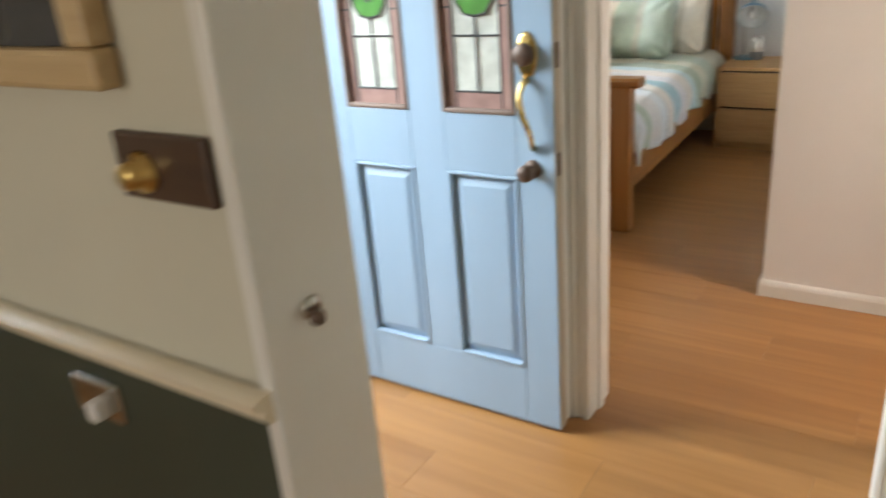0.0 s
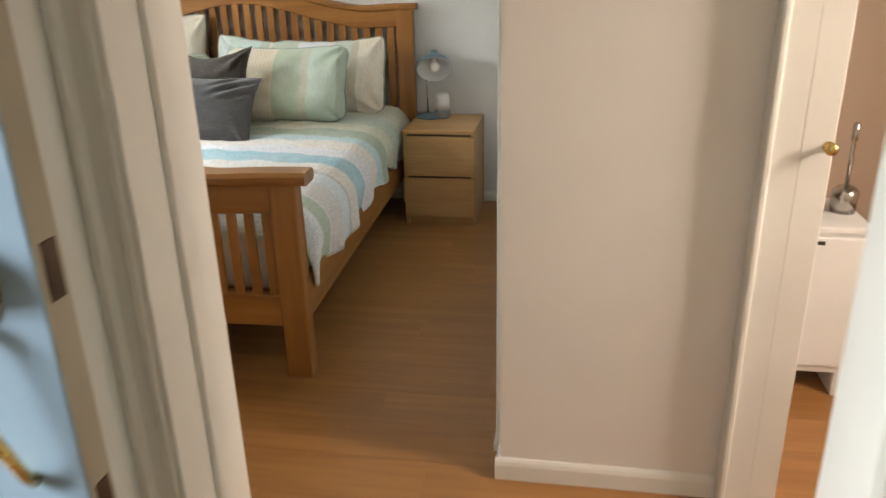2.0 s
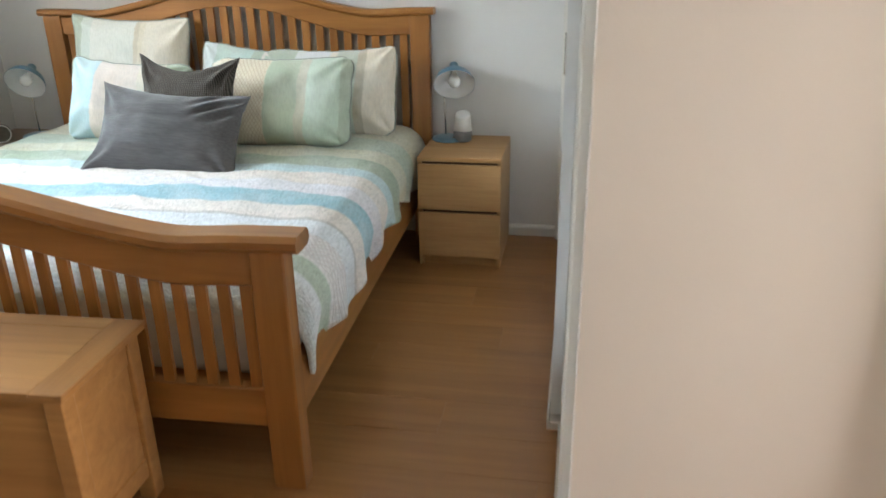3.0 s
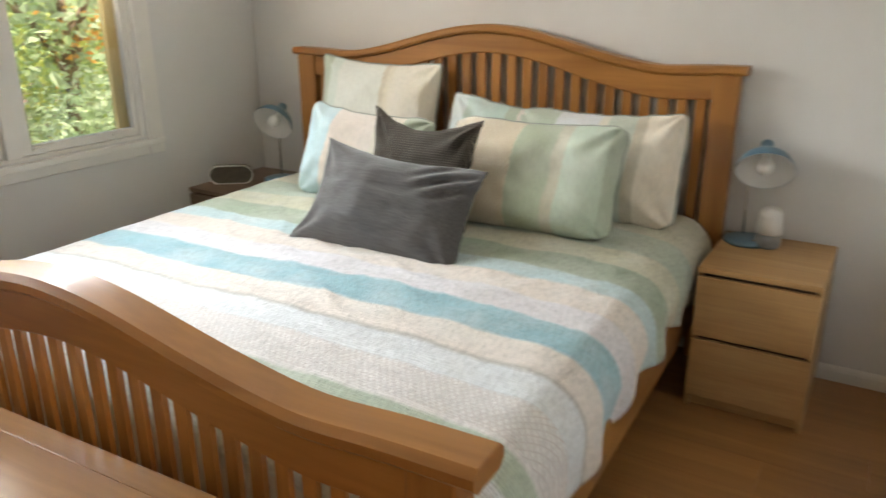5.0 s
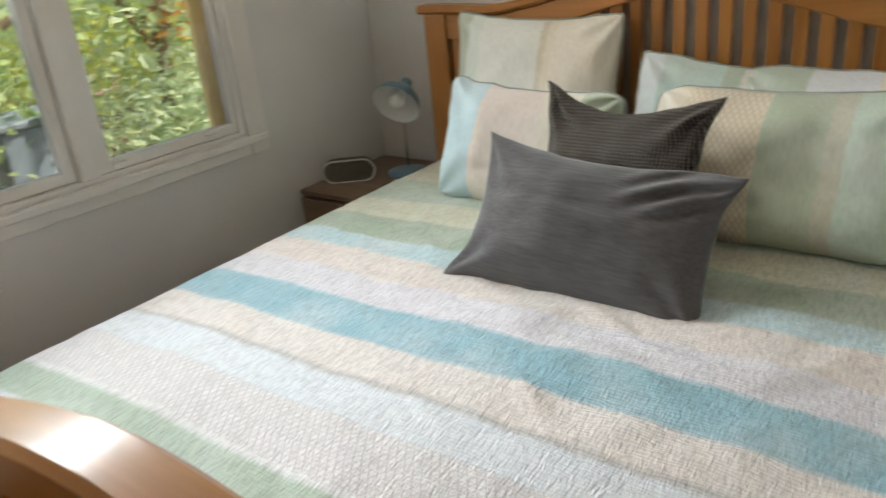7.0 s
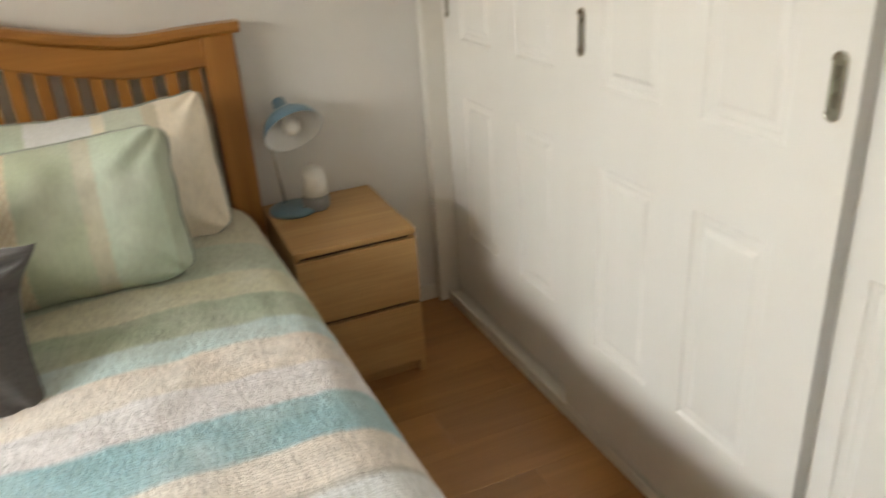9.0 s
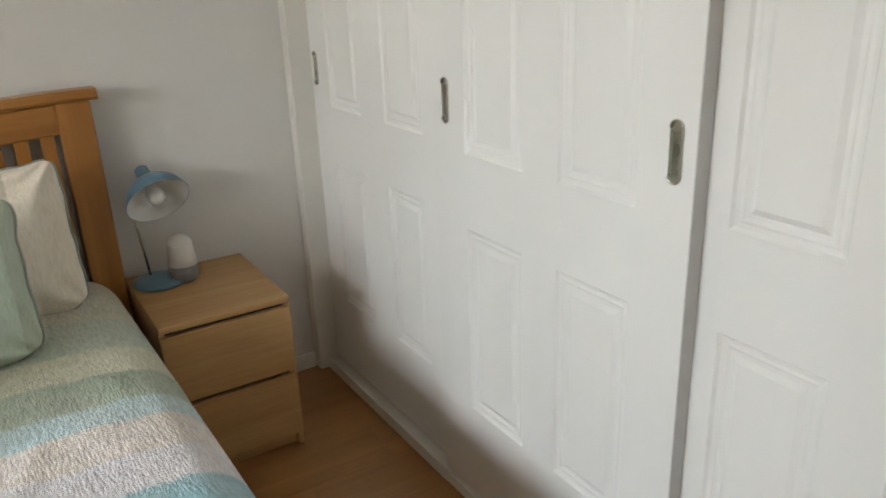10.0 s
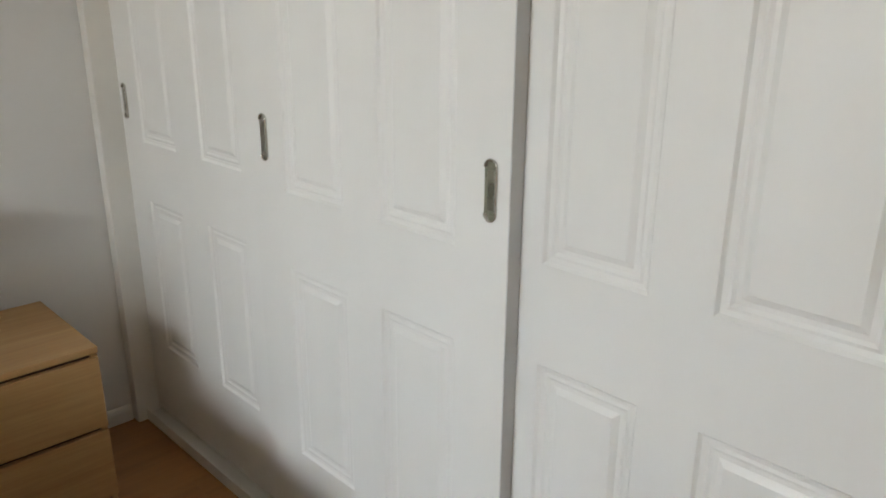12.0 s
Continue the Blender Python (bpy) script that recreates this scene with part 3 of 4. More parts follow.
def sunk_panel(x0, x1, z0, z1):
    """A raised and fielded panel with a sloping bevel in a recess."""
    bm = bmesh.new()
    rings = []
    for inset, y in ((0, 0.016), (0.004, 0.018), (0.012, 0.019), (0.042, 0.007), (0.046, 0.006)):
        rings.append([bm.verts.new((x, y, z)) for x, z in ((x0 + inset, z0 + inset), (x1 - inset, z0 + inset), (x1 - inset, z1 - inset), (x0 + inset, z1 - inset))])
    for a, b in zip(rings, rings[1:]):
        for k in range(4):
            bm.faces.new((a[k], a[(k + 1) % 4], b[(k + 1) % 4], b[k]))
    bm.faces.new(rings[-1])
    back = [bm.verts.new((x, TH - 0.01, z)) for x, z in ((x0, z0), (x1, z0), (x1, z1), (x0, z1))]
    for k in range(4):
        bm.faces.new((rings[0][(k + 1) % 4], rings[0][k], back[k], back[(k + 1) % 4]))
    bm.faces.new(back[::-1])
    return bm


for a, b in ((SX[1], SX[2]), (SX[3], SX[4])):
    part("panel", sunk_panel(a, b, 0.20, 0.825), BLUE, fd)
    # bead round the panel and the light
    for z0, z1, wd in ((0.20, 0.825, 0.012), (1.0, HT - 0.13, 0.014)):
        bm = box(a, a + wd, -0.004, 0.016, z0, z1, 0.004)
        bx(bm, b - wd, b, -0.004, 0.016, z0, z1, 0.004)
        bx(bm, a + wd, b - wd, -0.004, 0.016, z0, z0 + wd, 0.004)
        bx(bm, a + wd, b - wd, -0.004, 0.016, z1 - wd, z1, 0.004)
        part("bead", bm, BLUE if z0 < 0.5 else plain("brown_glazing_bead", (0.22, 0.15, 0.12), 0.5, 0.1), fd)
    g0, g1, h0, h1 = a + 0.014, b - 0.014, 1.014, HT - 0.144
    light = part("leaded_light", box(g0, g1, 0.014, 0.020, h0, h1), LEADGLASS, fd, "leaded glass light with green tulip leaves")
    bw = 0.03
    bm = box(g0, g0 + bw, 0.011, 0.0145, h0, h1)
    bx(bm, g1 - bw, g1, 0.011, 0.0145, h0, h1)
    bx(bm, g0 + bw, g1 - bw, 0.011, 0.0145, h0, h0 + 0.045)
    bx(bm, g0 + bw, g1 - bw, 0.011, 0.0145, h1 - 0.045, h1)
    part("border_glass", bm, PINKGLASS, light, "rose pink glass border")
    mid = (g0 + g1) / 2
    bm = tube([(mid, 0.0125, h0 + 0.045), (mid, 0.0125, 1.265)], 0.0035, 6)
    tube([(g0 + bw, 0.0125, h0), (g0 + bw, 0.0125, h1)], 0.0035, 6, bm)
    tube([(g1 - bw, 0.0125, h0), (g1 - bw, 0.0125, h1)], 0.0035, 6, bm)
    tube([(g0 + bw, 0.0125, h0 + 0.045), (g1 - bw, 0.0125, h0 + 0.045)], 0.0035, 6, bm)
    for z in (1.213, 1.52):
        tube([(g0 + bw, 0.0125, z), (g1 - bw, 0.0125, z)], 0.003, 6, bm)
    for z in (1.29, 1.62):
        for sx in (g0, g1 - bw):
            tube([(sx, 0.0125, z), (sx + bw, 0.0125, z)], 0.003, 6, bm)
    for s in (-1, 1):
        edge = [(mid, 1.265), (mid + s * 0.035, 1.272), (mid + s * 0.055, 1.30), (mid + s * 0.060, 1.34), (mid + s * 0.082, 1.388), (mid + s * 0.045, 1.365), (mid + s * 0.012, 1.325), (mid, 1.31)]
        lf = extrude_profile(edge, "y", 0.0102, 0.0138)
        part("leaf_glass", lf, GREENGLASS, light, "green glass tulip leaf")
        tube([(x, 0.0098, z) for x, z in edge], 0.0032, 6, bm)
    part("lead_lines", bm, LEAD, light, "dark lead lines")
# entry set: oval brass plate, knob cylinder, curved pull; lower knob
lx = 0.763
bm = lathe([(0, 0), (0.031, 0), (0.031, 0.003), (0.027, 0.006), (0, 0.007)], Matrix.Translation((lx, 0, 1.165)) @ Matrix.Diagonal((1, 1, 1.95, 1)) @ pose(0, 0, 0, 90, 0, 0), 32)
pull = part("handle_set", bm, BRASS, fd, "worn brass entry handle", True)
part("lock_knob", lathe([(0, 0.034), (0.022, 0.033), (0.029, 0.027), (0.03, 0.016), (0.024, 0.008), (0.02, 0.004), (0, 0.004)], pose(lx, 0, 1.168, 90, 0, 0), 28), BRONZE, pull, "brown knob over the brass plate", True)
pts = [(lx + 0.002, -0.008, 1.105), (lx - 0.004, -0.022, 1.09), (lx - 0.008, -0.034, 1.07), (lx - 0.006, -0.040, 1.04), (lx + 0.002, -0.041, 1.005), (lx + 0.014, -0.036, 0.975), (lx + 0.018, -0.028, 0.95), (lx + 0.016, -0.016, 0.925), (lx + 0.013, -0.003, 0.912)]
part("pull", tube(pts, [0.012, 0.0085, 0.007, 0.0085, 0.0095, 0.008, 0.0065, 0.0075, 0.009], 14), BRASS, pull, "", True)
kn = part("knocker", box(0.408, 0.440, -0.006, 0, 1.40, 1.56, 0.003), BRASS, fd, "brass door knocker")
part("ring", tube([(0.424 + 0.022 * math.sin(2 * math.pi * k / 24), -0.016, 1.415 + 0.038 * math.cos(2 * math.pi * k / 24)) for k in range(25)], 0.0055, 10), BRASS, kn, "", True)
part("striker", lathe([(0, 0.02), (0.007, 0.019), (0.009, 0.01), (0.007, 0), (0, 0)], pose(0.424, -0.004, 1.378, 90, 0, 0), 16), BRASS, kn, "", True)
part("knob", lathe([(0, 0.066), (0.014, 0.065), (0.023, 0.058), (0.025, 0.046), (0.018, 0.034), (0.012, 0.026), (0.013, 0.012), (0.024, 0.008), (0.027, 0.002), (0.027, 0), (0, 0)], pose(lx + 0.008, 0, 0.853, 90, 0, 0), 28), BRONZE, fd, "brown turned door knob", True)

# ---- bathroom beyond ----
bd = thing("bathroom_door", "white painted bathroom door, standing wide open", "door", (0.868, 3.31, 0.01))
bd.rotation_euler = (0, 0, radians(71))
part("leaf", box(0, 0.70, 0, 0.036, 0, 2.02, 0.003), TRIM, bd)
kb = lathe([(0, 0.05), (0.018, 0.047), (0.025, 0.038), (0.02, 0.028), (0.009, 0.022), (0.009, 0.006), (0.025, 0.004), (0.025, 0), (0, 0)], pose(0.60, 0.036, 0.95, -90, 0, 0), 24)
part("knob", kb, BRASS, bd, "round brass knob", True)

cab = thing("bathroom_cabinet", "small white painted bathroom cabinet with a cut-out base", "cabinet", (1.10, 3.92, 0))
part("body", box(-0.17, 0.13, 0.0, 0.30, 0.09, 0.60, 0.003), PLASTICWHITE, cab)
part("top", box(-0.18, 0.14, -0.012, 0.31, 0.60, 0.622, 0.004), PLASTICWHITE, cab)
part("door", box(-0.16, 0.12, -0.014, 0.0, 0.12, 0.585, 0.004), PLASTICWHITE, cab)
part("finger_slot", box(-0.03, -0.002, -0.0165, -0.0135, 0.562, 0.575, 0.001), BLACK, cab, "dark finger slot")
for x in (-0.17, 0.10):
    part("leg", box(x, x + 0.03, 0.0, 0.30, 0, 0.09, 0.003), PLASTICWHITE, cab)
br = thing("toilet_brush", "steel toilet brush standing in its holder", "brush", (1.19, 4.08, 0.622))
part("holder", lathe([(0, 0), (0.04, 0), (0.043, 0.07), (0.03, 0.085), (0, 0.085)], None, 24), STEEL, br, "", True)
part("handle", lathe([(0, 0.08), (0.007, 0.08), (0.007, 0.24), (0.011, 0.245), (0.011, 0.30), (0, 0.305)], None, 16), STEEL, br, "", True)

# ---- dining room things ----
pic = thing("picture", "dark framed picture in a pale gilt wooden frame", "picture", (-0.60, 0.80, 1.34))
for nm, b in (("frame_bottom", (-0.38, 0.40, -0.02, 0.018, 0, 0.05)), ("frame_top", (-0.38, 0.40, -0.02, 0.018, 0.55, 0.60)), ("frame_side", (0.35, 0.40, -0.02, 0.018, 0.05, 0.55)), ("frame_side", (-0.38, -0.33, -0.02, 0.018, 0.05, 0.55))):
    part(nm, box(*b, 0.008), GILT, pic)
part("print", box(-0.33, 0.35, 0.0, 0.008, 0.05, 0.55), PAPER, pic, "dark print")
part("print_band", box(-0.33, 0.27, -0.002, 0.0, 0.13, 0.40), PAPER2, pic, "brown band in the print")

sw = thing("light_switch", "brass dimmer knob on a dark wooden wall plate", "light switch", (-0.155, 0.82, 1.245))
part("plate", box(-0.085, 0.085, -0.014, 0, -0.043, 0.043, 0.005), DARKWOOD, sw)
part("knob", lathe([(0, 0.03), (0.012, 0.03), (0.017, 0.026), (0.018, 0.012), (0.026, 0.006), (0.028, 0), (0, 0)], pose(-0.035, -0.014, -0.006, 90, 0, 0), 28), BRASS, sw, "polished brass dimmer knob", True)

so = thing("power_socket", "wall socket with a white plug in it", "socket", (-0.46, 0.82, 0.83))
part("plate", box(-0.06, 0.06, -0.01, 0, -0.036, 0.036, 0.004), STEEL, so)
part("plug", box(0.012, 0.04, -0.04, -0.01, -0.02, 0.015, 0.006), PLASTICWHITE, so, "white plug")

ca = thing("door_catch", "small round steel catch on the doorway post", "catch", (-0.035, 0.898, 1.043))
part("base", lathe([(0, 0.006), (0.014, 0.005), (0.017, 0.001), (0.017, 0), (0, 0)], pose(0, 0, 0, 0, 90, 0), 24), STEEL, ca, "", True)
part("keep", lathe([(0, 0.030), (0.009, 0.029), (0.011, 0.022), (0.006, 0.015), (0.006, 0.003), (0.012, 0), (0, 0)], pose(0.004, -0.003, -0.004, 0, 90, -30), 18), BRONZE, ca, "dark turning stub", True)

# ---- the bed ----
BC = -1.695          # middle of the bed
ASKEW = Matrix.Translation((-0.645, 6.0, 0)) @ pose(0, 0, 0, 0, 0, 1.6) @ Matrix.Translation((0.645, -6.0, 0))   # the bed stands a little askew


def crest(u, base, amp, reach):
    """The bow of head and foot boards: flat ends, one hump."""
    return base + (amp * (0.5 + 0.5 * math.cos(math.pi * u / reach)) if abs(u) < reach else 0.0) - 0.008 * math.exp(-((abs(u) - reach) / 0.12) ** 2)


def bowed(x0, x1, y0, y1, low, high, n=72, edge=0.006):
    """A board whose lower and upper outline follow low(x) and high(x), with eased edges."""
    bm = bmesh.new()
    rings = []
    for k in range(n + 1):
        x = x0 + (x1 - x0) * k / n
        a, b, e = low(x), high(x), edge
        rings.append([bm.verts.new((x, y, z)) for y, z in ((y0 + e, a), (y0, a + e), (y0, b - e), (y0 + e, b), (y1 - e, b), (y1, b - e), (y1, a + e), (y1 - e, a))])
    for a, b in zip(rings, rings[1:]):
        for k in range(8):
            bm.faces.new((a[k], a[(k + 1) % 8], b[(k + 1) % 8], b[k]))
    bm.faces.new(rings[0][::-1])
    bm.faces.new(rings[-1])
    return bm


bed = thing("bed", "king-size honey oak bed with bowed slatted headboard and footboard", "bed", (BC, 4.88, 0))
bed.matrix_world = ASKEW @ Matrix.Translation((BC, 4.88, 0))


def bpart(name, bm, mat, label="", smooth=False):
    return part(name, bm, mat, bed, label, smooth, Matrix.Translation((-BC, -4.88, 0)))


HX0, HX1 = -2.735, -0.655
hb_top = lambda x: crest(x - BC, 1.195, 0.128, 0.76)
fb_top = lambda x: crest(x - BC, 0.793, 0.110, 0.72)
# headboard
bpart("headboard_cap", bowed(HX0 - 0.022, HX1 + 0.022, 5.915, 6.0, lambda x: hb_top(x) - 0.034, hb_top, 96, 0.010), OAK)
bpart("headboard_rail", bowed(HX0 + 0.10, HX1 - 0.10, 5.935, 5.975, lambda x: crest(x - BC, 1.066, 0.138, 0.76), lambda x: hb_top(x) - 0.034), OAK)
for x in (HX0, HX1 - 0.10):
    bpart("headboard_post", box(x, x + 0.10, 5.925, 5.985, 0, 1.161, 0.006), OAK_Z)
bpart("headboard_bottom_rail", box(HX0 + 0.10, HX1 - 0.10, 5.935, 5.975, 0.30, 0.56, 0.004), OAK)
n = 26
pitch = (HX1 - HX0 - 0.20) / n
for k in range(n):
    x = HX0 + 0.10 + (k + 0.5) * pitch
    bpart("headboard_slat", bowed(x - 0.0195, x + 0.0195, 5.944, 5.964, lambda q: 0.55, lambda q: crest(q - BC, 1.071, 0.138, 0.76), 2, 0.003), OAK_Z)
# footboard
bpart("footboard_cap", bowed(HX0 - 0.005, HX1 + 0.005, 3.775, 3.882, lambda x: fb_top(x) - 0.046, fb_top, 96, 0.014), OAK)
bpart("footboard_rail", bowed(HX0 + 0.13, HX1 - 0.13, 3.812, 3.852, lambda x: crest(x - BC, 0.640, 0.108, 0.72), lambda x: fb_top(x) - 0.046), OAK)
for x in (HX0 + 0.04, HX1 - 0.135):
    bpart("footboard_post", box(x, x + 0.095, 3.798, 3.872, 0, 0.75, 0.006), OAK_Z)
bpart("footboard_bottom_rail", box(HX0 + 0.13, HX1 - 0.13, 3.812, 3.852, 0.205, 0.325, 0.004), OAK)
n = 28
pitch = (HX1 - HX0 - 0.26) / n
for k in range(n):
    x = HX0 + 0.13 + (k + 0.5) * pitch
    bpart("footboard_slat", bowed(x - 0.0165, x + 0.0165, 3.824, 3.838, lambda q: 0.315, lambda q: crest(q - BC, 0.646, 0.108, 0.72), 2, 0.003), OAK_Z)
for x in (HX0 + 0.05, HX1 - 0.078):
    bpart("side_rail", box(x, x + 0.028, 3.872, 5.925, 0.215, 0.375, 0.005), OAK_Y)
bpart("slat_base", box(HX0 + 0.078, HX1 - 0.078, 3.90, 5.92, 0.25, 0.28), OAK)
mt = tagged(obj("mattress", box(-2.61, -0.78, 3.93, 5.925, 0.281, 0.545, 0.05, 4), MATTRESS, True), "thick white mattress on the oak bed", "mattress")
mt.matrix_world = ASKEW

# duvet, draped over both sides and tucked behind the footboard
DUVET_BANDS = [(3.800, C_AQUA), (3.970, C_MIST), (4.040, C_SAGE), (4.140, (0.76, 0.73, 0.72)), (4.305, C_MIST), (4.425, (0.50, 0.47, 0.44)), (4.442, C_BEIGE), (4.560, C_TEAL),
               (4.710, C_LILAC), (4.838, (0.76, 0.68, 0.63)), (4.972, (0.50, 0.65, 0.67)), (5.068, (0.36, 0.44, 0.33)), (5.210, (0.60, 0.59, 0.45)), (5.370, C_SAGE), (5.570, (0.58, 0.56, 0.44))]
DUVET = woven("striped_woven_duvet", DUVET_BANDS, "y", 3.80, 6.0, 200.0, "y", (4.145, 4.30, (0.64, 0.59, 0.58)), 0.6, 0.65, 36.0)


def duvet():
    bm = bmesh.new()
    ny, nx = 120, 150
    rows = []
    half, r = 1.036, 0.14
    for j in range(ny + 1):
        y = 3.915 + (5.91 - 3.915) * j / ny
        foot = max(0.0, 1 - (y - 3.915) / 0.08)
        hem = 0.365 + 0.025 * math.sin(y * 5.2) + 0.012 * math.sin(y * 17) - 0.06 * max(0, 1 - (y - 3.915) / 0.5)
        top = 0.612 - 0.12 * foot ** 2
        arc = r * math.pi / 2
        drop = max(0.02, top - r - hem)
        length = 2 * (drop + arc) + 2 * (half - r)
        row = []
        for i in range(nx + 1):
            s = length * i / nx
            side = 1
            q = s
            if s > length / 2:
                q, side = length - s, -1
            if q < drop:
                x, z = half, hem + q
                sag = 1 - q / drop
            elif q < drop + arc:
                a = (q - drop) / r
                x, z, sag = half - r + r * math.cos(a), top - r + r * math.sin(a), 0
            else:
                x, z, sag = half - r - (q - drop - arc), top, 0
            fold = sag * (0.018 * math.sin(y * 21 + side) + 0.012 * math.sin(y * 9.0)) if sag else 0
            flat = 1.0 if x < half - r else 0.3
            p = Vector((BC - 0.022 + side * x, y, z))
            w = 0.016 * noise.noise(Vector((p.x * 2.2, p.y * 2.6, 1.7))) + 0.010 * noise.noise(Vector((p.x * 5.5, p.y * 9, 4.2))) + 0.006 * noise.noise(Vector((p.x * 11, p.y * 22, 9.1)))
            for cx, cy, rr, ang in ((-2.15, 5.02, 0.34, 0.9), (-0.98, 4.92, 0.30, -0.7), (-1.55, 4.62, 0.40, 0.25)):
                d2 = ((p.x - cx) ** 2 + (p.y - cy) ** 2) / rr ** 2
                if d2 < 4:
                    q2 = p.x * math.sin(ang) + p.y * math.cos(ang)
                    w += 0.009 * math.exp(-d2) * (1 - abs(math.sin(22 * q2 + 3 * noise.noise(p * 5.0))) ** 0.6 * 1.4)
            crown = 0.016 * max(0, 1 - (x / (half - r)) ** 2) if x < half - r else 0
            p.z += w * flat + crown
            p.x += side * (fold - 0.008 * sag)
            row.append(bm.verts.new(p))
        rows.append(row)
    for a, b in zip(rows, rows[1:]):
        for i in range(nx):
            bm.faces.new((a[i], a[i + 1], b[i + 1], b[i]))
    return bm


dv = obj("duvet", duvet(), DUVET, True)
dv.matrix_world = ASKEW
tagged(dv, "striped woven duvet in teal, beige and sage on the bed", "duvet")
sol = dv.modifiers.new("thickness", "SOLIDIFY")
sol.thickness, sol.offset = 0.014, -1.0


def cushion_mesh(w, h, t, seed, pinch=0.05, sag=0.0, n=44, wrinkle=0.006, soft=0.05, ears=(), slub=0.0, belly=0.22):
    """A stuffed cushion: hollow edges, soft corners, creases that run in from the corners, a fuller lower half.
    x across, z up, y through. ears: (x sign, z sign, out, up, forward) for corners that poke or flop. Returns the mesh and its seam line."""
    bm = bmesh.new()
    corners = [(-1, -1), (-1, 1), (1, -1), (1, 1)]
    def spot(a, b, side):
        ax, bz = math.sin(a * math.pi / 2) * 0.55 + a * 0.45, math.sin(b * math.pi / 2) * 0.55 + b * 0.45
        x = w / 2 * ax * (1 - pinch * (1 - bz * bz))
        z = h / 2 * bz * (1 - pinch * (1 - ax * ax))
        c = (abs(ax) * abs(bz)) ** 6
        x *= 1 - soft * c
        z *= 1 - soft * c * w / h
        if bz > 0:
            z -= sag * bz * (1 - ax * ax) ** 1.5
        full = max(0.0, (1 - abs(ax) ** 3.2) * (1 - abs(bz) ** 3.2))
        plump = full ** 0.62
        y = side * t / 2 * plump * (1 - belly * bz)
        k = Vector((x * 5.0, z * 5.0, seed * 3.1 + side))
        y += side * plump * (wrinkle * 2.6 * noise.noise(k) + wrinkle * 0.9 * noise.noise(k * 3.3))
        x += 0.5 * wrinkle * noise.noise(Vector((z * 16, seed, side)))
        z += 0.5 * wrinkle * noise.noise(Vector((x * 16, seed + 4.0, side)))
        for cx, cz in corners:
            u, v = (1 - ax * cx) * w, (1 - bz * cz) * h
            d = math.hypot(u, v)
            if 0.001 < d < 0.5:
                fade = (1 - d / 0.5) ** 1.3 * min(1.0, d / 0.09)
                y += side * min(1.0, plump * 2.2) * wrinkle * 1.5 * fade * math.sin(9.0 * math.atan2(v, u) + seed * 1.7 + cx + 2 * cz)
        for ex, ez, out, up, fwd in ears:
            g = math.exp(-(((1 - ax * ex) * w) ** 2 + ((1 - bz * ez) * h) ** 2) / 0.020)
            x += ex * out * g
            z += up * g
            y += fwd * g
        if slub:
            y += side * plump * slub * noise.noise(Vector((x * 2.0 + 0.3 * z, z * 34, seed)))
            fold = max(0.0, 1 - math.hypot(ax - 0.70, bz - 0.62) / 0.55)
            y += side * plump ** 0.5 * slub * 4.2 * fold * math.sin((ax - 1.25 * bz) * 15)
        return x, y, z
    verts = {}
    def vert(s, i, j):
        key = (0 if i in (0, n) or j in (0, n) else s, i, j)
        if key not in verts:
            a, b = -1 + 2 * i / n, -1 + 2 * j / n
            verts[key] = bm.verts.new(spot(a, b, (-1, 1)[key[0]]))
        return verts[key]
    for s in (0, 1):
        for j in range(n):
            for i in range(n):
                f = [vert(s, i, j), vert(s, i + 1, j), vert(s, i + 1, j + 1), vert(s, i, j + 1)]
                bm.faces.new(f if s == 0 else f[::-1])
    rim = [(i, 0) for i in range(n)] + [(n, j) for j in range(n)] + [(n - i, n) for i in range(n)] + [(0, n - j) for j in range(n)]
    seam = [verts[0, i, j].co.copy() for i, j in rim]
    return bm, seam + seam[:1]


PIPING = plain("grey_green_piping", (0.34, 0.38, 0.34), 0.9, 0.1, 30.0, 0.3, 400)


def cushion(name, label, material, at, size, tilt, yaw=0, roll=0, seed=1, group="", piped=False, **shape):
    bm, seam = cushion_mesh(*size, seed, **shape)
    ob = obj(name, bm, material, True)
    ob.matrix_world = Matrix.Translation(at) @ pose(0, 0, 0, 0, 0, yaw) @ pose(0, 0, 0, -tilt, roll, 0)
    sub = ob.modifiers.new("smooth", "SUBSURF")
    sub.levels = sub.render_levels = 1
    if piped:
        part("piping", tube(seam, 0.0036, 6), PIPING, ob, "thin grey-green piping along the seam", True)
    return tagged(ob, label, "pillow", group)


def stripes(name, w, *pairs, lattice=None):
    """pairs: start of each stripe as a share of the width, and its colour."""
    return woven(name, [(-w / 2 + s * w, c) for s, c in pairs], "x", -w / 2, w / 2, 260.0, "z", lattice and (-w / 2 + lattice[0] * w, -w / 2 + lattice[1] * w, (0.60, 0.49, 0.36)), 0.25, 0.3)


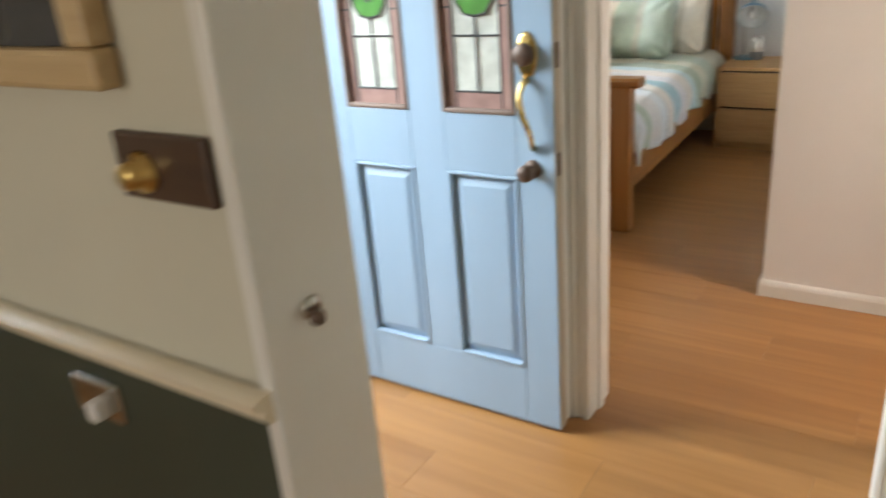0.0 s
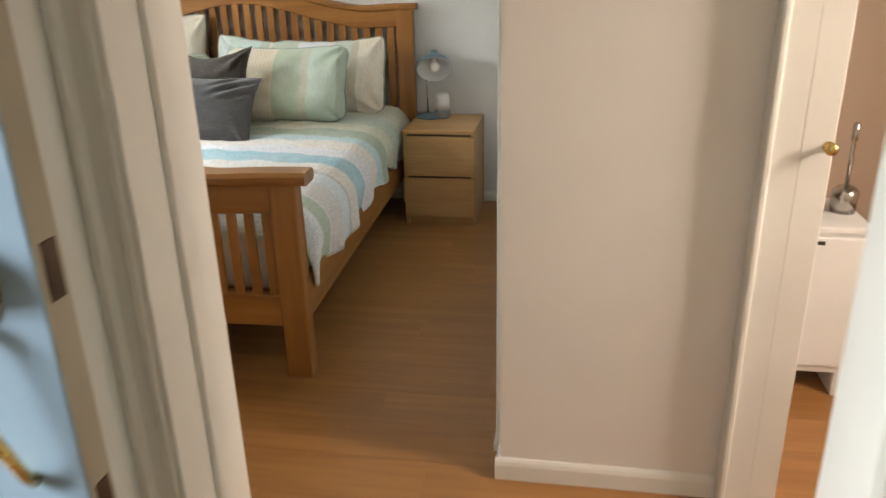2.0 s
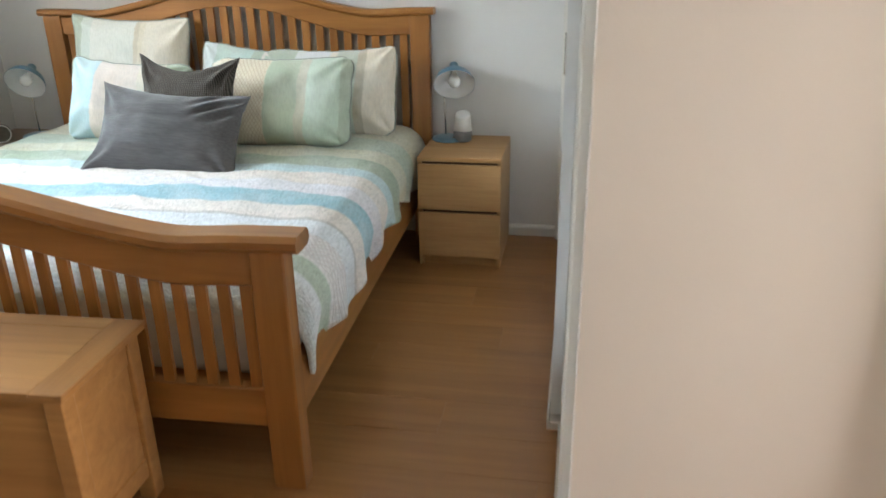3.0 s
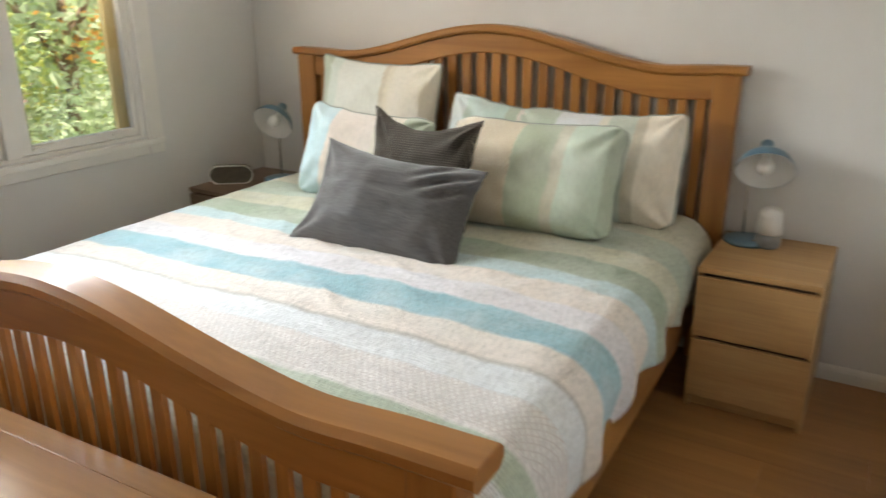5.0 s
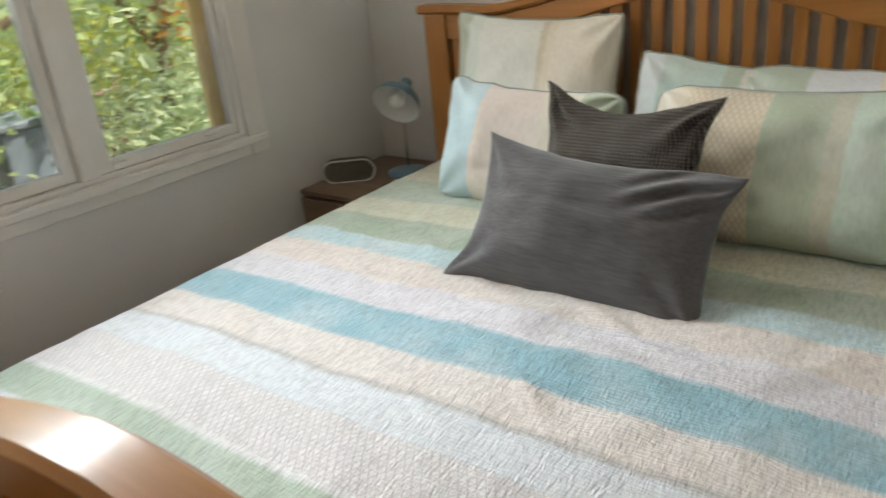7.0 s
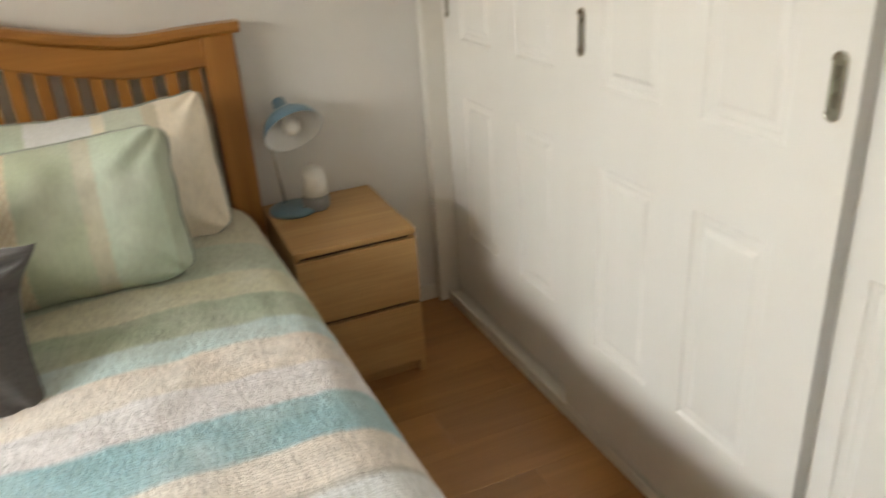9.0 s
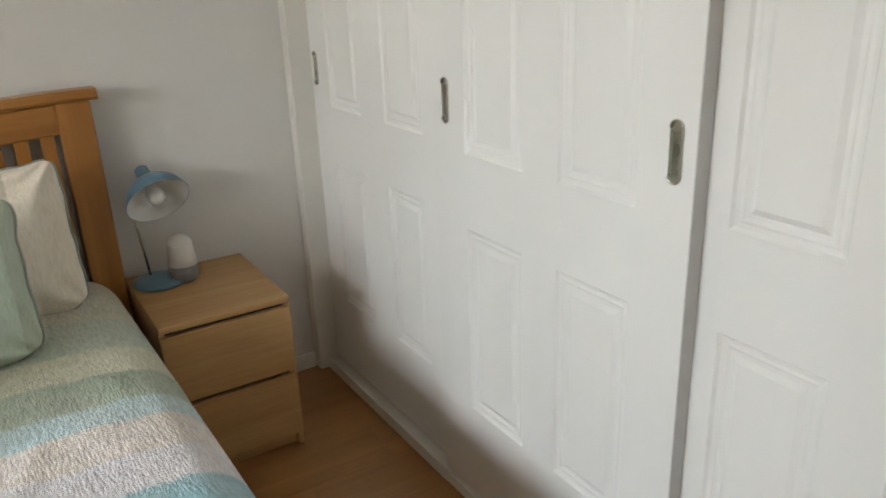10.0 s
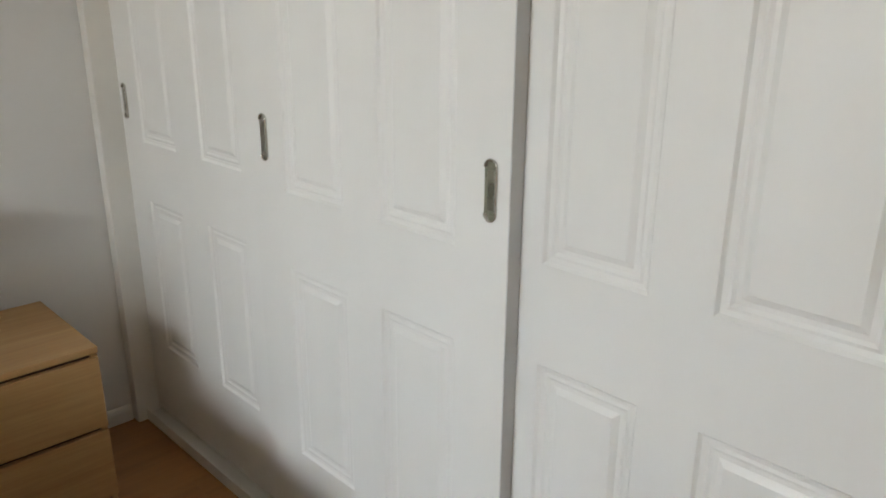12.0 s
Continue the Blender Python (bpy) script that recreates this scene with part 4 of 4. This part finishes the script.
P = "striped pillows on the bed"
cushion("pillow", "large square striped pillow, sage to cream, against the headboard", stripes("pillow_a", 0.64, (0, C_SAGE), (0.11, (0.64, 0.71, 0.66)), (0.2, (0.73, 0.75, 0.70)), (0.58, (0.62, 0.57, 0.46)), (0.62, (0.72, 0.67, 0.55)), (0.66, C_CREAM), (0.95, C_CREAM)), (-2.21, 5.785, 0.865), (0.65, 0.61, 0.19), 13, 2, 1, 1, P, True, wrinkle=0.011, pinch=0.045, sag=0.012, soft=0.05, ears=((-1, 1, 0.012, 0.018, -0.01), (1, 1, 0.010, 0.006, -0.02)))
cushion("pillow", "striped pillow with tan stripe and cream end against headboard", stripes("pillow_b", 0.70, (0, C_SAGE), (0.3, C_MIST), (0.55, C_CREAM), (0.60, (0.52, 0.58, 0.50)), (0.75, C_TAN), (0.81, (0.80, 0.72, 0.61))), (-1.14, 5.75, 0.805), (0.73, 0.46, 0.23), 20, -1, -1, 2, P, True, wrinkle=0.012, pinch=0.05, sag=0.018, soft=0.10, ears=((1, 1, 0.0, 0.020, -0.01),))
cushion("pillow", "pale aqua and sage patterned pillow leaning behind the others", stripes("pillow_c", 0.66, (0, C_AQUA), (0.12, (0.50, 0.64, 0.60)), (0.42, C_SAGE), (0.5, (0.70, 0.66, 0.60)), (0.62, C_AQUA), (0.8, C_CREAM)), (-1.49, 5.775, 0.80), (0.70, 0.46, 0.15), 16, 0, 5, 3, P, True, wrinkle=0.012, pinch=0.05, sag=0.02)
cushion("pillow", "striped pillow with a beige lattice, sage band and aqua end", stripes("pillow_d", 0.72, (0, C_CREAM), (0.10, (0.74, 0.66, 0.52)), (0.47, (0.46, 0.53, 0.40)), (0.68, (0.55, 0.54, 0.43)), (0.745, (0.54, 0.65, 0.55)), (0.95, C_SAGE), lattice=(0.16, 0.46)), (-1.29, 5.475, 0.805), (0.74, 0.44, 0.23), 22, -2, -1, 4, P, True, wrinkle=0.013, pinch=0.05, sag=0.012, soft=0.11, ears=((1, 1, 0.0, 0.016, 0.0),))
cushion("pillow", "striped pillow, pale blue with a beige middle, beside the cushions", stripes("pillow_e", 0.64, (0, (0.50, 0.64, 0.62)), (0.06, (0.50, 0.67, 0.72)), (0.28, C_BEIGE), (0.6, C_CREAM), (0.8, C_SAGE)), (-2.065, 5.50, 0.785), (0.64, 0.42, 0.20), 20, 4, 3, 5, P, True, wrinkle=0.013, pinch=0.06, sag=0.015, soft=0.09, ears=((-1, 1, 0.0, 0.022, 0.0),))
cushion("cushion", "dark brown waffle-knit square cushion with pointed corners", knit("dark_waffle_knit", (0.105, 0.088, 0.075), 36.0), (-1.645, 5.27, 0.80), (0.48, 0.47, 0.17), 14, -4, -1, 6, pinch=0.09, sag=0.042, wrinkle=0.014, soft=-0.03, ears=((1, 1, 0.045, -0.010, -0.05), (-1, 1, 0.0, 0.012, 0.0)))
cushion("cushion", "slate grey linen lumbar cushion lying on the duvet", linen("slate_grey_linen", (0.085, 0.08, 0.083)), (-1.605, 5.02, 0.755), (0.65, 0.40, 0.17), 32, 4, 4, 7, pinch=0.085, sag=0.02, wrinkle=0.009, soft=-0.02, slub=0.007, ears=((1, 1, 0.020, -0.035, -0.055), (-1, -1, 0.035, 0.0, 0.0), (1, -1, 0.0, -0.012, -0.02)))

# ---- nightstands ----


def drawer_chest(name, label, at, w, d, h, mat, mat_z, group, drawers=2):
    th = thing(name, label, "nightstand", at, group)
    body = part("body", box(-w / 2, -w / 2 + 0.018, 0.012, d, 0, h - 0.02, 0.001), mat_z, th)
    part("side", box(w / 2 - 0.018, w / 2, 0.012, d, 0, h - 0.02, 0.001), mat_z, th)
    part("back", box(-w / 2 + 0.018, w / 2 - 0.018, d - 0.008, d, 0.02, h - 0.02), mat_z, th)
    part("bottom", box(-w / 2 + 0.018, w / 2 - 0.018, 0.03, d - 0.008, 0.06, 0.078), mat, th)
    part("plinth", box(-w / 2 + 0.018, w / 2 - 0.018, 0.035, 0.05, 0, 0.06), mat, th)
    part("top", box(-w / 2, w / 2, 0.0, d, h - 0.02, h, 0.002), mat, th)
    fh = (h - 0.02 - 0.052) / drawers
    for k in range(drawers):
        z0 = 0.052 + k * fh
        dr = part("drawer", box(-w / 2 + 0.001, w / 2 - 0.001, 0.0, 0.018, z0, z0 + fh - 0.014, 0.0015), mat, th)
        part("drawer_box", box(-w / 2 + 0.03, w / 2 - 0.03, 0.018, d - 0.03, z0 + 0.02, z0 + fh - 0.03), mat, dr)
        # Dark strip set in the grip gap: its shade put into colour.
        part("groove_shade", box(-w / 2 + 0.02, w / 2 - 0.02, 0.022, 0.03, z0 + fh - 0.016, z0 + fh - 0.002), SHADOWGAP, dr, "dark strip for the shade in the grip gap")
    return th


drawer_chest("nightstand", "two-drawer oak veneer nightstand beside the wardrobe", (-0.447, 5.515, 0), 0.40, 0.48, 0.55, VENEER, VENEER_Z, "nightstands")
drawer_chest("nightstand", "dull brown wooden nightstand under the window corner", (-2.945, 5.45, 0), 0.38, 0.53, 0.525, TAUPEWOOD, TAUPEWOOD, "nightstands")


def desk_lamp(at, lean, axis, label):
    """An enamel lamp: weighted disc, thin stem, tilted bowl shade with a neck, opal bulb."""
    th = thing("table_lamp", label, "lamp", at, "bedside lamps")
    part("base", lathe([(0, 0.0), (0.082, 0.0), (0.085, 0.006), (0.083, 0.013), (0.06, 0.02), (0.015, 0.024), (0, 0.024)], None, 40), LAMPBLUE, th, "slate blue enamel base", True)
    head = Vector(lean)
    stem0 = Vector((-0.02, 0.03, 0.02))
    mouth = Vector(axis).normalized()
    crown = head - mouth * 0.085
    part("stem", tube([stem0, stem0.lerp(crown, 0.55) + Vector((-0.035, 0.03, 0)), stem0.lerp(crown, 0.85) + Vector((-0.03, 0.03, 0)), crown + Vector((0, 0.004, 0))], 0.0042, 10), STEEL, th, "thin steel stem", True)
    m = Matrix.Translation(head) @ mouth.to_track_quat("Z", "Y").to_matrix().to_4x4()
    outer = [(0.018, -0.135), (0.022, -0.13), (0.025, -0.085), (0.034, -0.078), (0.062, -0.066), (0.088, -0.040), (0.100, -0.012), (0.103, 0.004)]
    part("shade", lathe([(0, -0.137)] + outer, m, 40), LAMPBLUE, th, "slate blue enamel shade", True)
    part("shade_lining", lathe([(0.1015, 0.004), (0.098, -0.011), (0.086, -0.037), (0.060, -0.062), (0.032, -0.074), (0, -0.076)], m, 40), LAMPWHITE, th, "white enamel inside", True)
    part("bulb", lathe([(0.014, -0.075), (0.016, -0.055), (0.028, -0.032), (0.031, -0.014), (0.024, 0.004), (0.012, 0.013), (0, 0.015)], m, 28), BULB, th, "opal glass bulb, unlit", True)
    part("switch", lathe([(0, 0), (0.005, 0), (0.005, 0.006), (0, 0.007)], Matrix.Translation((0.03, -0.045, 0.018)), 12), STEEL, th)
    return th


desk_lamp((-0.555, 5.885, 0.55), (0.035, -0.02, 0.285), (0.14, -0.76, -0.62), "slate blue enamel table lamp on the oak nightstand")
desk_lamp((-2.84, 5.80, 0.525), (0.0, -0.03, 0.30), (0.16, -0.80, -0.52), "slate blue enamel table lamp on the brown nightstand")

sp = thing("smart_speaker", "small white and grey smart speaker on the oak nightstand", "speaker", (-0.478, 5.86, 0.55))
part("cloth_base", lathe([(0, 0), (0.036, 0), (0.044, 0.008), (0.0475, 0.03), (0.0465, 0.055), (0, 0.055)], None, 36), GREYFAB, sp, "grey cloth base", True)
bm = lathe([(0, 0.055), (0.0465, 0.0555), (0.043, 0.09), (0.0385, 0.13), (0.036, 0.137), (0, 0.138)], None, 36)
for v in bm.verts:
    if v.co.z > 0.12:
        v.co.z += 0.35 * v.co.y
part("shell", bm, PLASTICWHITE, sp, "white plastic shell with a slanted top", True)

ws = thing("wireless_speaker", "dark cloth wireless speaker with a pale rim", "speaker", (-3.0, 5.61, 0.525))
ws.rotation_euler = (0, 0, radians(38))


def stadium(w, h, d, bm=None, y=0.0, n=10):
    bm = bm or bmesh.new()
    r = h / 2
    out = []
    for cx, a0 in ((w / 2 - r, -90), (-w / 2 + r, 90)):
        for k in range(n + 1):
            a = radians(a0 + 180 * k / n)
            out.append((cx + r * math.cos(a), r + r * math.sin(a)))
    a = [bm.verts.new((x, y, z)) for x, z in out]
    b = [bm.verts.new((x, y + d, z)) for x, z in out]
    for k in range(len(out)):
        bm.faces.new((a[k], a[(k + 1) % len(a)], b[(k + 1) % len(a)], b[k]))
    bm.faces.new(a[::-1])
    bm.faces.new(b)
    return bm, out


bm, out = stadium(0.215, 0.092, 0.05)
part("body", bm, DARKFAB, ws)
loop = out + [out[0]]
part("rim", tube([(x, -0.001, z) for x, z in loop], 0.0035, 8), PLASTICWHITE, ws, "pale plastic rim", True)

# ---- bench chest at the foot of the bed ----
be = thing("blanket_chest", "pale oak blanket chest at the foot of the bed", "chest", (-1.520, 3.565, 0))
be.rotation_euler = (0, 0, radians(2.0))
hw, hd = 0.496, 0.19
part("lid", box(-hw + 0.004, hw - 0.004, -hd + 0.004, hd - 0.004, 0.515, 0.53, 0.003), BENCHWOOD, be)
for x in (-hw, hw - 0.085):
    part("lid_end_board", box(x, x + 0.085, -hd, hd, 0.53, 0.54, 0.003), BENCHWOOD_Y, be, "crossways end board")
for y in (-hd, hd - 0.06):
    part("lid_edge_board", box(-hw + 0.085, hw - 0.085, y, y + 0.06, 0.53, 0.54, 0.002), BENCHWOOD, be)
part("lid_panel", box(-hw + 0.0855, hw - 0.0855, -hd + 0.0605, hd - 0.0605, 0.53, 0.5394, 0.001), BENCHWOOD, be)
for x in (-hw + 0.02, hw - 0.07):
    for y in (-hd + 0.02, hd - 0.07):
        part("leg", box(x, x + 0.05, y, y + 0.05, 0, 0.515, 0.004), BENCHWOOD, be)
for x in (-hw + 0.032, hw - 0.05):
    part("end_panel", box(x, x + 0.016, -hd + 0.07, hd - 0.07, 0.08, 0.515, 0.002), BENCHWOOD, be)
    part("end_rail", box(x - 0.006, x + 0.022, -hd + 0.07, hd - 0.07, 0.44, 0.515, 0.003), BENCHWOOD, be)
    part("end_rail", box(x - 0.006, x + 0.022, -hd + 0.07, hd - 0.07, 0.08, 0.14, 0.003), BENCHWOOD, be)
for y in (-hd + 0.03, hd - 0.05):
    part("side_panel", box(-hw + 0.07, hw - 0.07, y, y + 0.016, 0.08, 0.515, 0.002), BENCHWOOD, be)

# ---- sliding wardrobe ----
wd = thing("wardrobe", "built-in white wardrobe with three panelled sliding doors", "wardrobe", (0.03, 4.7, 0))


def moulding_door(w, h, cols, rows, depth=0.034):
    """A moulded sliding door, seen face in -x: y runs 0..-w; each panel has a stepped ogee."""
    bm = bmesh.new()
    xs = [0.0]
    for a, b in cols:
        xs += [a, b]
    xs.append(w)
    zs = [0.0]
    for a, b in rows:
        zs += [a, b]
    zs.append(h)
    grid = {}
    def v(i, j):
        if (i, j) not in grid:
            grid[i, j] = bm.verts.new((0, -xs[i], zs[j]))
        return grid[i, j]
    for i in range(len(xs) - 1):
        for j in range(len(zs) - 1):
            q = [v(i, j), v(i + 1, j), v(i + 1, j + 1), v(i, j + 1)]
            if i % 2 and j % 2:
                ring = q
                for inset, x in ((0.006, 0.0055), (0.014, 0.0075), (0.020, 0.0060), (0.026, 0.0085), (0.034, 0.0085), (0.046, 0.0025)):
                    c = ((xs[i] + inset, zs[j] + inset), (xs[i + 1] - inset, zs[j] + inset), (xs[i + 1] - inset, zs[j + 1] - inset), (xs[i] + inset, zs[j + 1] - inset))
                    nxt = [bm.verts.new((x, -a, b)) for a, b in c]
                    for k in range(4):
                        bm.faces.new((ring[k], ring[(k + 1) % 4], nxt[(k + 1) % 4], nxt[k]))
                    ring = nxt
                bm.faces.new(ring)
            else:
                bm.faces.new(q)
    back = [bm.verts.new((depth, -a, b)) for a, b in ((0, 0), (w, 0), (w, h), (0, h))]
    bm.faces.new(back)
    for pts, (p, q) in (([v(i, 0) for i in range(len(xs))], (0, 1)), ([v(len(xs) - 1, j) for j in range(len(zs))], (1, 2)), ([v(i, len(zs) - 1) for i in range(len(xs))][::-1], (2, 3)), ([v(0, j) for j in range(len(zs))][::-1], (3, 0))):
        bm.faces.new(pts + [back[q], back[p]])
    return bm


DZ0, DH = 0.045, 2.24
ROWS_P = [(0.285, 0.82), (1.017, 1.98)]


def sliding_door(y_far, y_near, x, cols, handles):
    w = y_far - y_near
    d = part("door", moulding_door(w, DH, [(y_far - a, y_far - b) for a, b in cols], ROWS_P), DOORWHITE, wd, at=Matrix.Translation((x - 0.03, y_far - 4.7, DZ0)))
    for hy in handles:
        bm, _ = stadium(0.115, 0.030, 0.004)
        bm.transform(Matrix.Translation((-0.0015, -(y_far - hy) - 0.015, 1.185 - DZ0)) @ Matrix(((0, 1, 0, 0), (0, 0, 1, 0), (1, 0, 0, 0), (0, 0, 0, 1))))
        hd_ = part("flush_handle", bm, STEEL, d, "nickel flush pull")
        ring = []
        for k in range(33):
            a = 2 * math.pi * k / 32
            cz = 0.0425 if math.sin(a) >= 0 else -0.0425
            ring.append((-0.003, -(y_far - hy) + 0.0135 * math.cos(a), 1.185 - DZ0 + cz + 0.0135 * math.sin(a)))
        part("rim", tube(ring, 0.0026, 8), STEEL, d, "raised nickel rim", True)
        # No hollow is cut; a darker flat plate paints the pull's inner shade.
        part("recess", box(-0.0025, -0.001, -(y_far - hy) - 0.007, -(y_far - hy) + 0.007, 1.185 - DZ0 - 0.036, 1.185 - DZ0 + 0.036, 0.0005), plain("recess_shade", (0.34, 0.32, 0.27), 0.28, 0.1, 20, 0.05, 200, 0.9), d, "flat plate coloured darker as a recess's shade")
    return d


sliding_door(5.958, 5.03, 0.086, [(5.82, 5.592), (5.431, 5.213)], [5.920])
sliding_door(5.085, 4.235, 0.050, [(4.940, 4.71), (4.590, 4.367)], [5.024, 4.278])
sliding_door(4.265, 3.45, 0.086, [(4.184, 3.972), (3.861, 3.62)], [])


def wdpart(name, x0, x1, y0, y1, z0, z1, bev=0.002, mat=TRIM, label=""):
    return part(name, box(x0 - 0.03, x1 - 0.03, y0 - 4.7, y1 - 4.7, z0, z1, bev), mat, wd, label)


# Door edge turned from the window, with shade put into its grey.
wdpart("edge_strip", 0.050, 0.084, 4.2325, 4.2352, DZ0, DZ0 + DH, 0, STRIP, "edge of the front sliding door, greyed for its shade")
wdpart("side_frame", 0.004, 0.12, 5.958, 6.008, 0, 2.36, 0.003)
wdpart("side_frame", 0.09, 0.122, 3.432, 3.45, 0, 2.36, 0.003)
wdpart("bottom_track", 0.046, 0.125, 4.21, 5.958, 0.0, 0.028, 0.002)
wdpart("bottom_track", 0.078, 0.125, 3.45, 4.21, 0.0, 0.028, 0.002)
wdpart("track_lip", 0.038, 0.046, 5.07, 5.958, 0.0, 0.046, 0.002)
wdpart("track_lip", 0.040, 0.0465, 4.21, 5.07, 0.0, 0.038, 0.002)
# Shade under the doors, drawn as a thin dark strip on the track.
wdpart("track_shadow", 0.0475, 0.0495, 4.21, 5.958, 0.026, 0.031, 0, SHADOWGAP, "dark strip for the shade along the sliding track")
wdpart("top_pelmet", 0.04, 0.12, 4.2, 5.958, 2.285, 2.44, 0.003)
wdpart("track_screw", 0.041, 0.0465, 4.96, 4.972, 0.012, 0.022, 0.001, BLACK, "dark screw in the track")

# ---- garden outside the window ----
ground = fixed("ground", box(-400, 400, -400, 400, -0.5, -0.30), SOIL, "dry brown garden soil with fallen leaves", "ground")


def foliage(name, centre, size, count, leaf_len, mat, seed, label, category="shrub", trunk=None, hang=0.2):
    """A crown of many small bent leaves in uneven clumps."""
    rnd = random.Random(seed)
    th = thing(name, label, category, (centre[0], centre[1], -0.30))
    clumps = []
    for _ in range(max(6, count // 90)):
        while True:
            c = Vector([rnd.uniform(-1, 1) for _ in range(3)])
            if c.length < 1:
                break
        clumps.append(Vector((c.x * size[0], c.y * size[1], c.z * size[2] + centre[2] + 0.30)))
    verts, faces = [], []
    for _ in range(count):
        c = rnd.choice(clumps)
        p = c + Vector([rnd.gauss(0, 0.34) * s for s in size])
        if p.z < 0.03:
            p.z = rnd.uniform(0.03, 0.3)
        q = Euler((rnd.uniform(-1.0, 1.0) - hang, rnd.uniform(-1.0, 1.0), rnd.uniform(0, 6.3))).to_matrix()
        s = leaf_len * rnd.uniform(0.6, 1.3)
        b = len(verts)
        for x, y, z in ((0, 0, 0), (0.32, 0.35, 0.08), (0.24, 0.72, 0.05), (0, 1.0, -0.12), (-0.24, 0.72, 0.05), (-0.32, 0.35, 0.08)):
            verts.append(p + q @ (Vector((x, y, z)) * s))
        faces += [(b, b + 1, b + 2, b + 3), (b, b + 3, b + 4, b + 5)]
    me = bpy.data.meshes.new("crown")
    me.from_pydata(verts, [], faces)
    me.materials.append(mat)
    cr = new("crown", me)
    cr.parent = th
    cr["kind"] = "stuff"
    if trunk:
        pts = [(0, 0, -0.02), (0.03, 0.05, 0.5), (-0.02, 0.10, 1.0), (0.05, 0.06, centre[2] + 0.5)]
        part("trunk", tube(pts, [trunk * 1.3, trunk, trunk * 0.85, trunk * 0.4], 12), BARK, th, "pale bark trunk", True)
        for k, c in enumerate(clumps[:7]):
            part("limb", tube([(0.0, 0.08, 0.9 + 0.12 * k), c.lerp(Vector((0, 0.08, 1.0)), 0.45) + Vector((0, 0, 0.08)), c], [trunk * 0.45, trunk * 0.3, trunk * 0.12], 8), BARK, th)
    return th


foliage("tree", (-5.6, 5.0, 1.55), (0.75, 0.85, 0.75), 2600, 0.08, LEAF_A, 3, "broad-leaved garden tree with a pale trunk", "tree", 0.10)
foliage("tree", (-6.3, 6.9, 1.7), (0.9, 1.1, 0.9), 1700, 0.11, LEAF_C, 5, "grey-green garden tree with a slim trunk", "tree", 0.07)
foliage("shrub", (-6.9, 6.0, 0.75), (0.8, 1.0, 0.55), 2400, 0.085, LEAF_B, 7, "yellow-green sunlit garden shrub")
foliage("shrub", (-7.6, 7.4, 0.9), (0.8, 1.2, 0.6), 2200, 0.085, LEAF_B, 17, "yellow-green sunlit garden shrub")
foliage("shrub", (-5.6, 6.9, 0.30), (0.65, 0.9, 0.5), 2400, 0.075, LEAF_C, 8, "soft green shrub close to the window")
foliage("shrub", (-6.8, 8.2, 0.9), (0.9, 1.1, 0.9), 2400, 0.09, LEAF_A, 9, "dense dark green shrub")
foliage("shrub", (-5.4, 4.0, 0.5), (0.7, 0.6, 0.6), 2000, 0.085, LEAF_C, 10, "green shrub below the tree")
foliage("hedge", (-9.0, 6.5, 0.9), (0.8, 4.5, 1.1), 4600, 0.12, LEAF_A, 11, "tall leafy hedge at the end of the garden", "hedge")
foliage("hedge", (-9.3, 11.0, 0.9), (1.0, 3.5, 1.1), 5000, 0.12, LEAF_C, 12, "tall leafy hedge at the end of the garden", "hedge")
foliage("hedge", (-8.0, 2.2, 0.9), (0.8, 1.6, 1.1), 3000, 0.11, LEAF_A, 13, "tall leafy hedge at the end of the garden", "hedge")
foliage("flowering_shrub", (-6.0, 7.6, 1.0), (0.5, 0.7, 0.35), 420, 0.06, FLOWER, 14, "orange blossom among the leaves", "flowers")
foliage("leaf_litter", (-5.2, 4.6, -0.25), (0.8, 1.2, 0.03), 900, 0.06, FLOWER, 15, "fallen orange leaves on the soil", "leaves")
gb = thing("garden_bin", "slate grey garden bin with ribbed front among the shrubs", "bin", (-5.75, 5.62, -0.30))
part("body", box(-0.22, 0.22, -0.30, 0.26, 0, 0.90, 0.02), BINGREY, gb)
part("lid", box(-0.25, 0.25, -0.32, 0.28, 0.90, 0.95, 0.015), BINGREY, gb)
for k in range(5):
    part("rib", box(0.218, 0.235, -0.05, 0.22, 0.42 + 0.08 * k, 0.445 + 0.08 * k, 0.004), plain("pale_rib", (0.45, 0.50, 0.54), 0.5), gb, "pale rib")

# ---- laminate floor, board by board ----
floor = fixed("floor", box(-3.15, 2.4, -2.2, 6.01, -0.0105, -0.0075), SHADOWGAP, "orange oak laminate floor of long boards", "floor")
meshes = {}


def plank_mesh(length, width):
    key = (round(length, 3), round(width, 3))
    if key not in meshes:
        ob_bm = box(0, key[0] - 0.0004, 0, key[1] - 0.0004, -0.0075, 0, 0.0006, 1)
        me = bpy.data.meshes.new("plank")
        ob_bm.to_mesh(me)
        ob_bm.free()
        me.materials.append(PLANK)
        meshes[key] = me
    return meshes[key]


rnd = random.Random(4)
PW, PL = 0.192, 1.285
y, row = -2.2, 0
while y < 6.0:
    w = min(PW, 6.008 - y)
    x0, x1 = (-3.148, 2.398) if y > 2.36 else ((-1.06, 2.398) if y > 0.9 else (-2.198, 2.398))
    x = x0
    first = PL * ((row * 0.37) % 1.0 or 0.5)
    step = max(0.25, first)
    while x < x1 - 0.01:
        ln = min(step, x1 - x)
        if x < 1.3 or y > 2.36:
            pl = new("plank", plank_mesh(ln, w))
            pl.parent = floor
            pl.location = (x, y, 0)
        x += ln
        step = PL
    y += PW
    row += 1
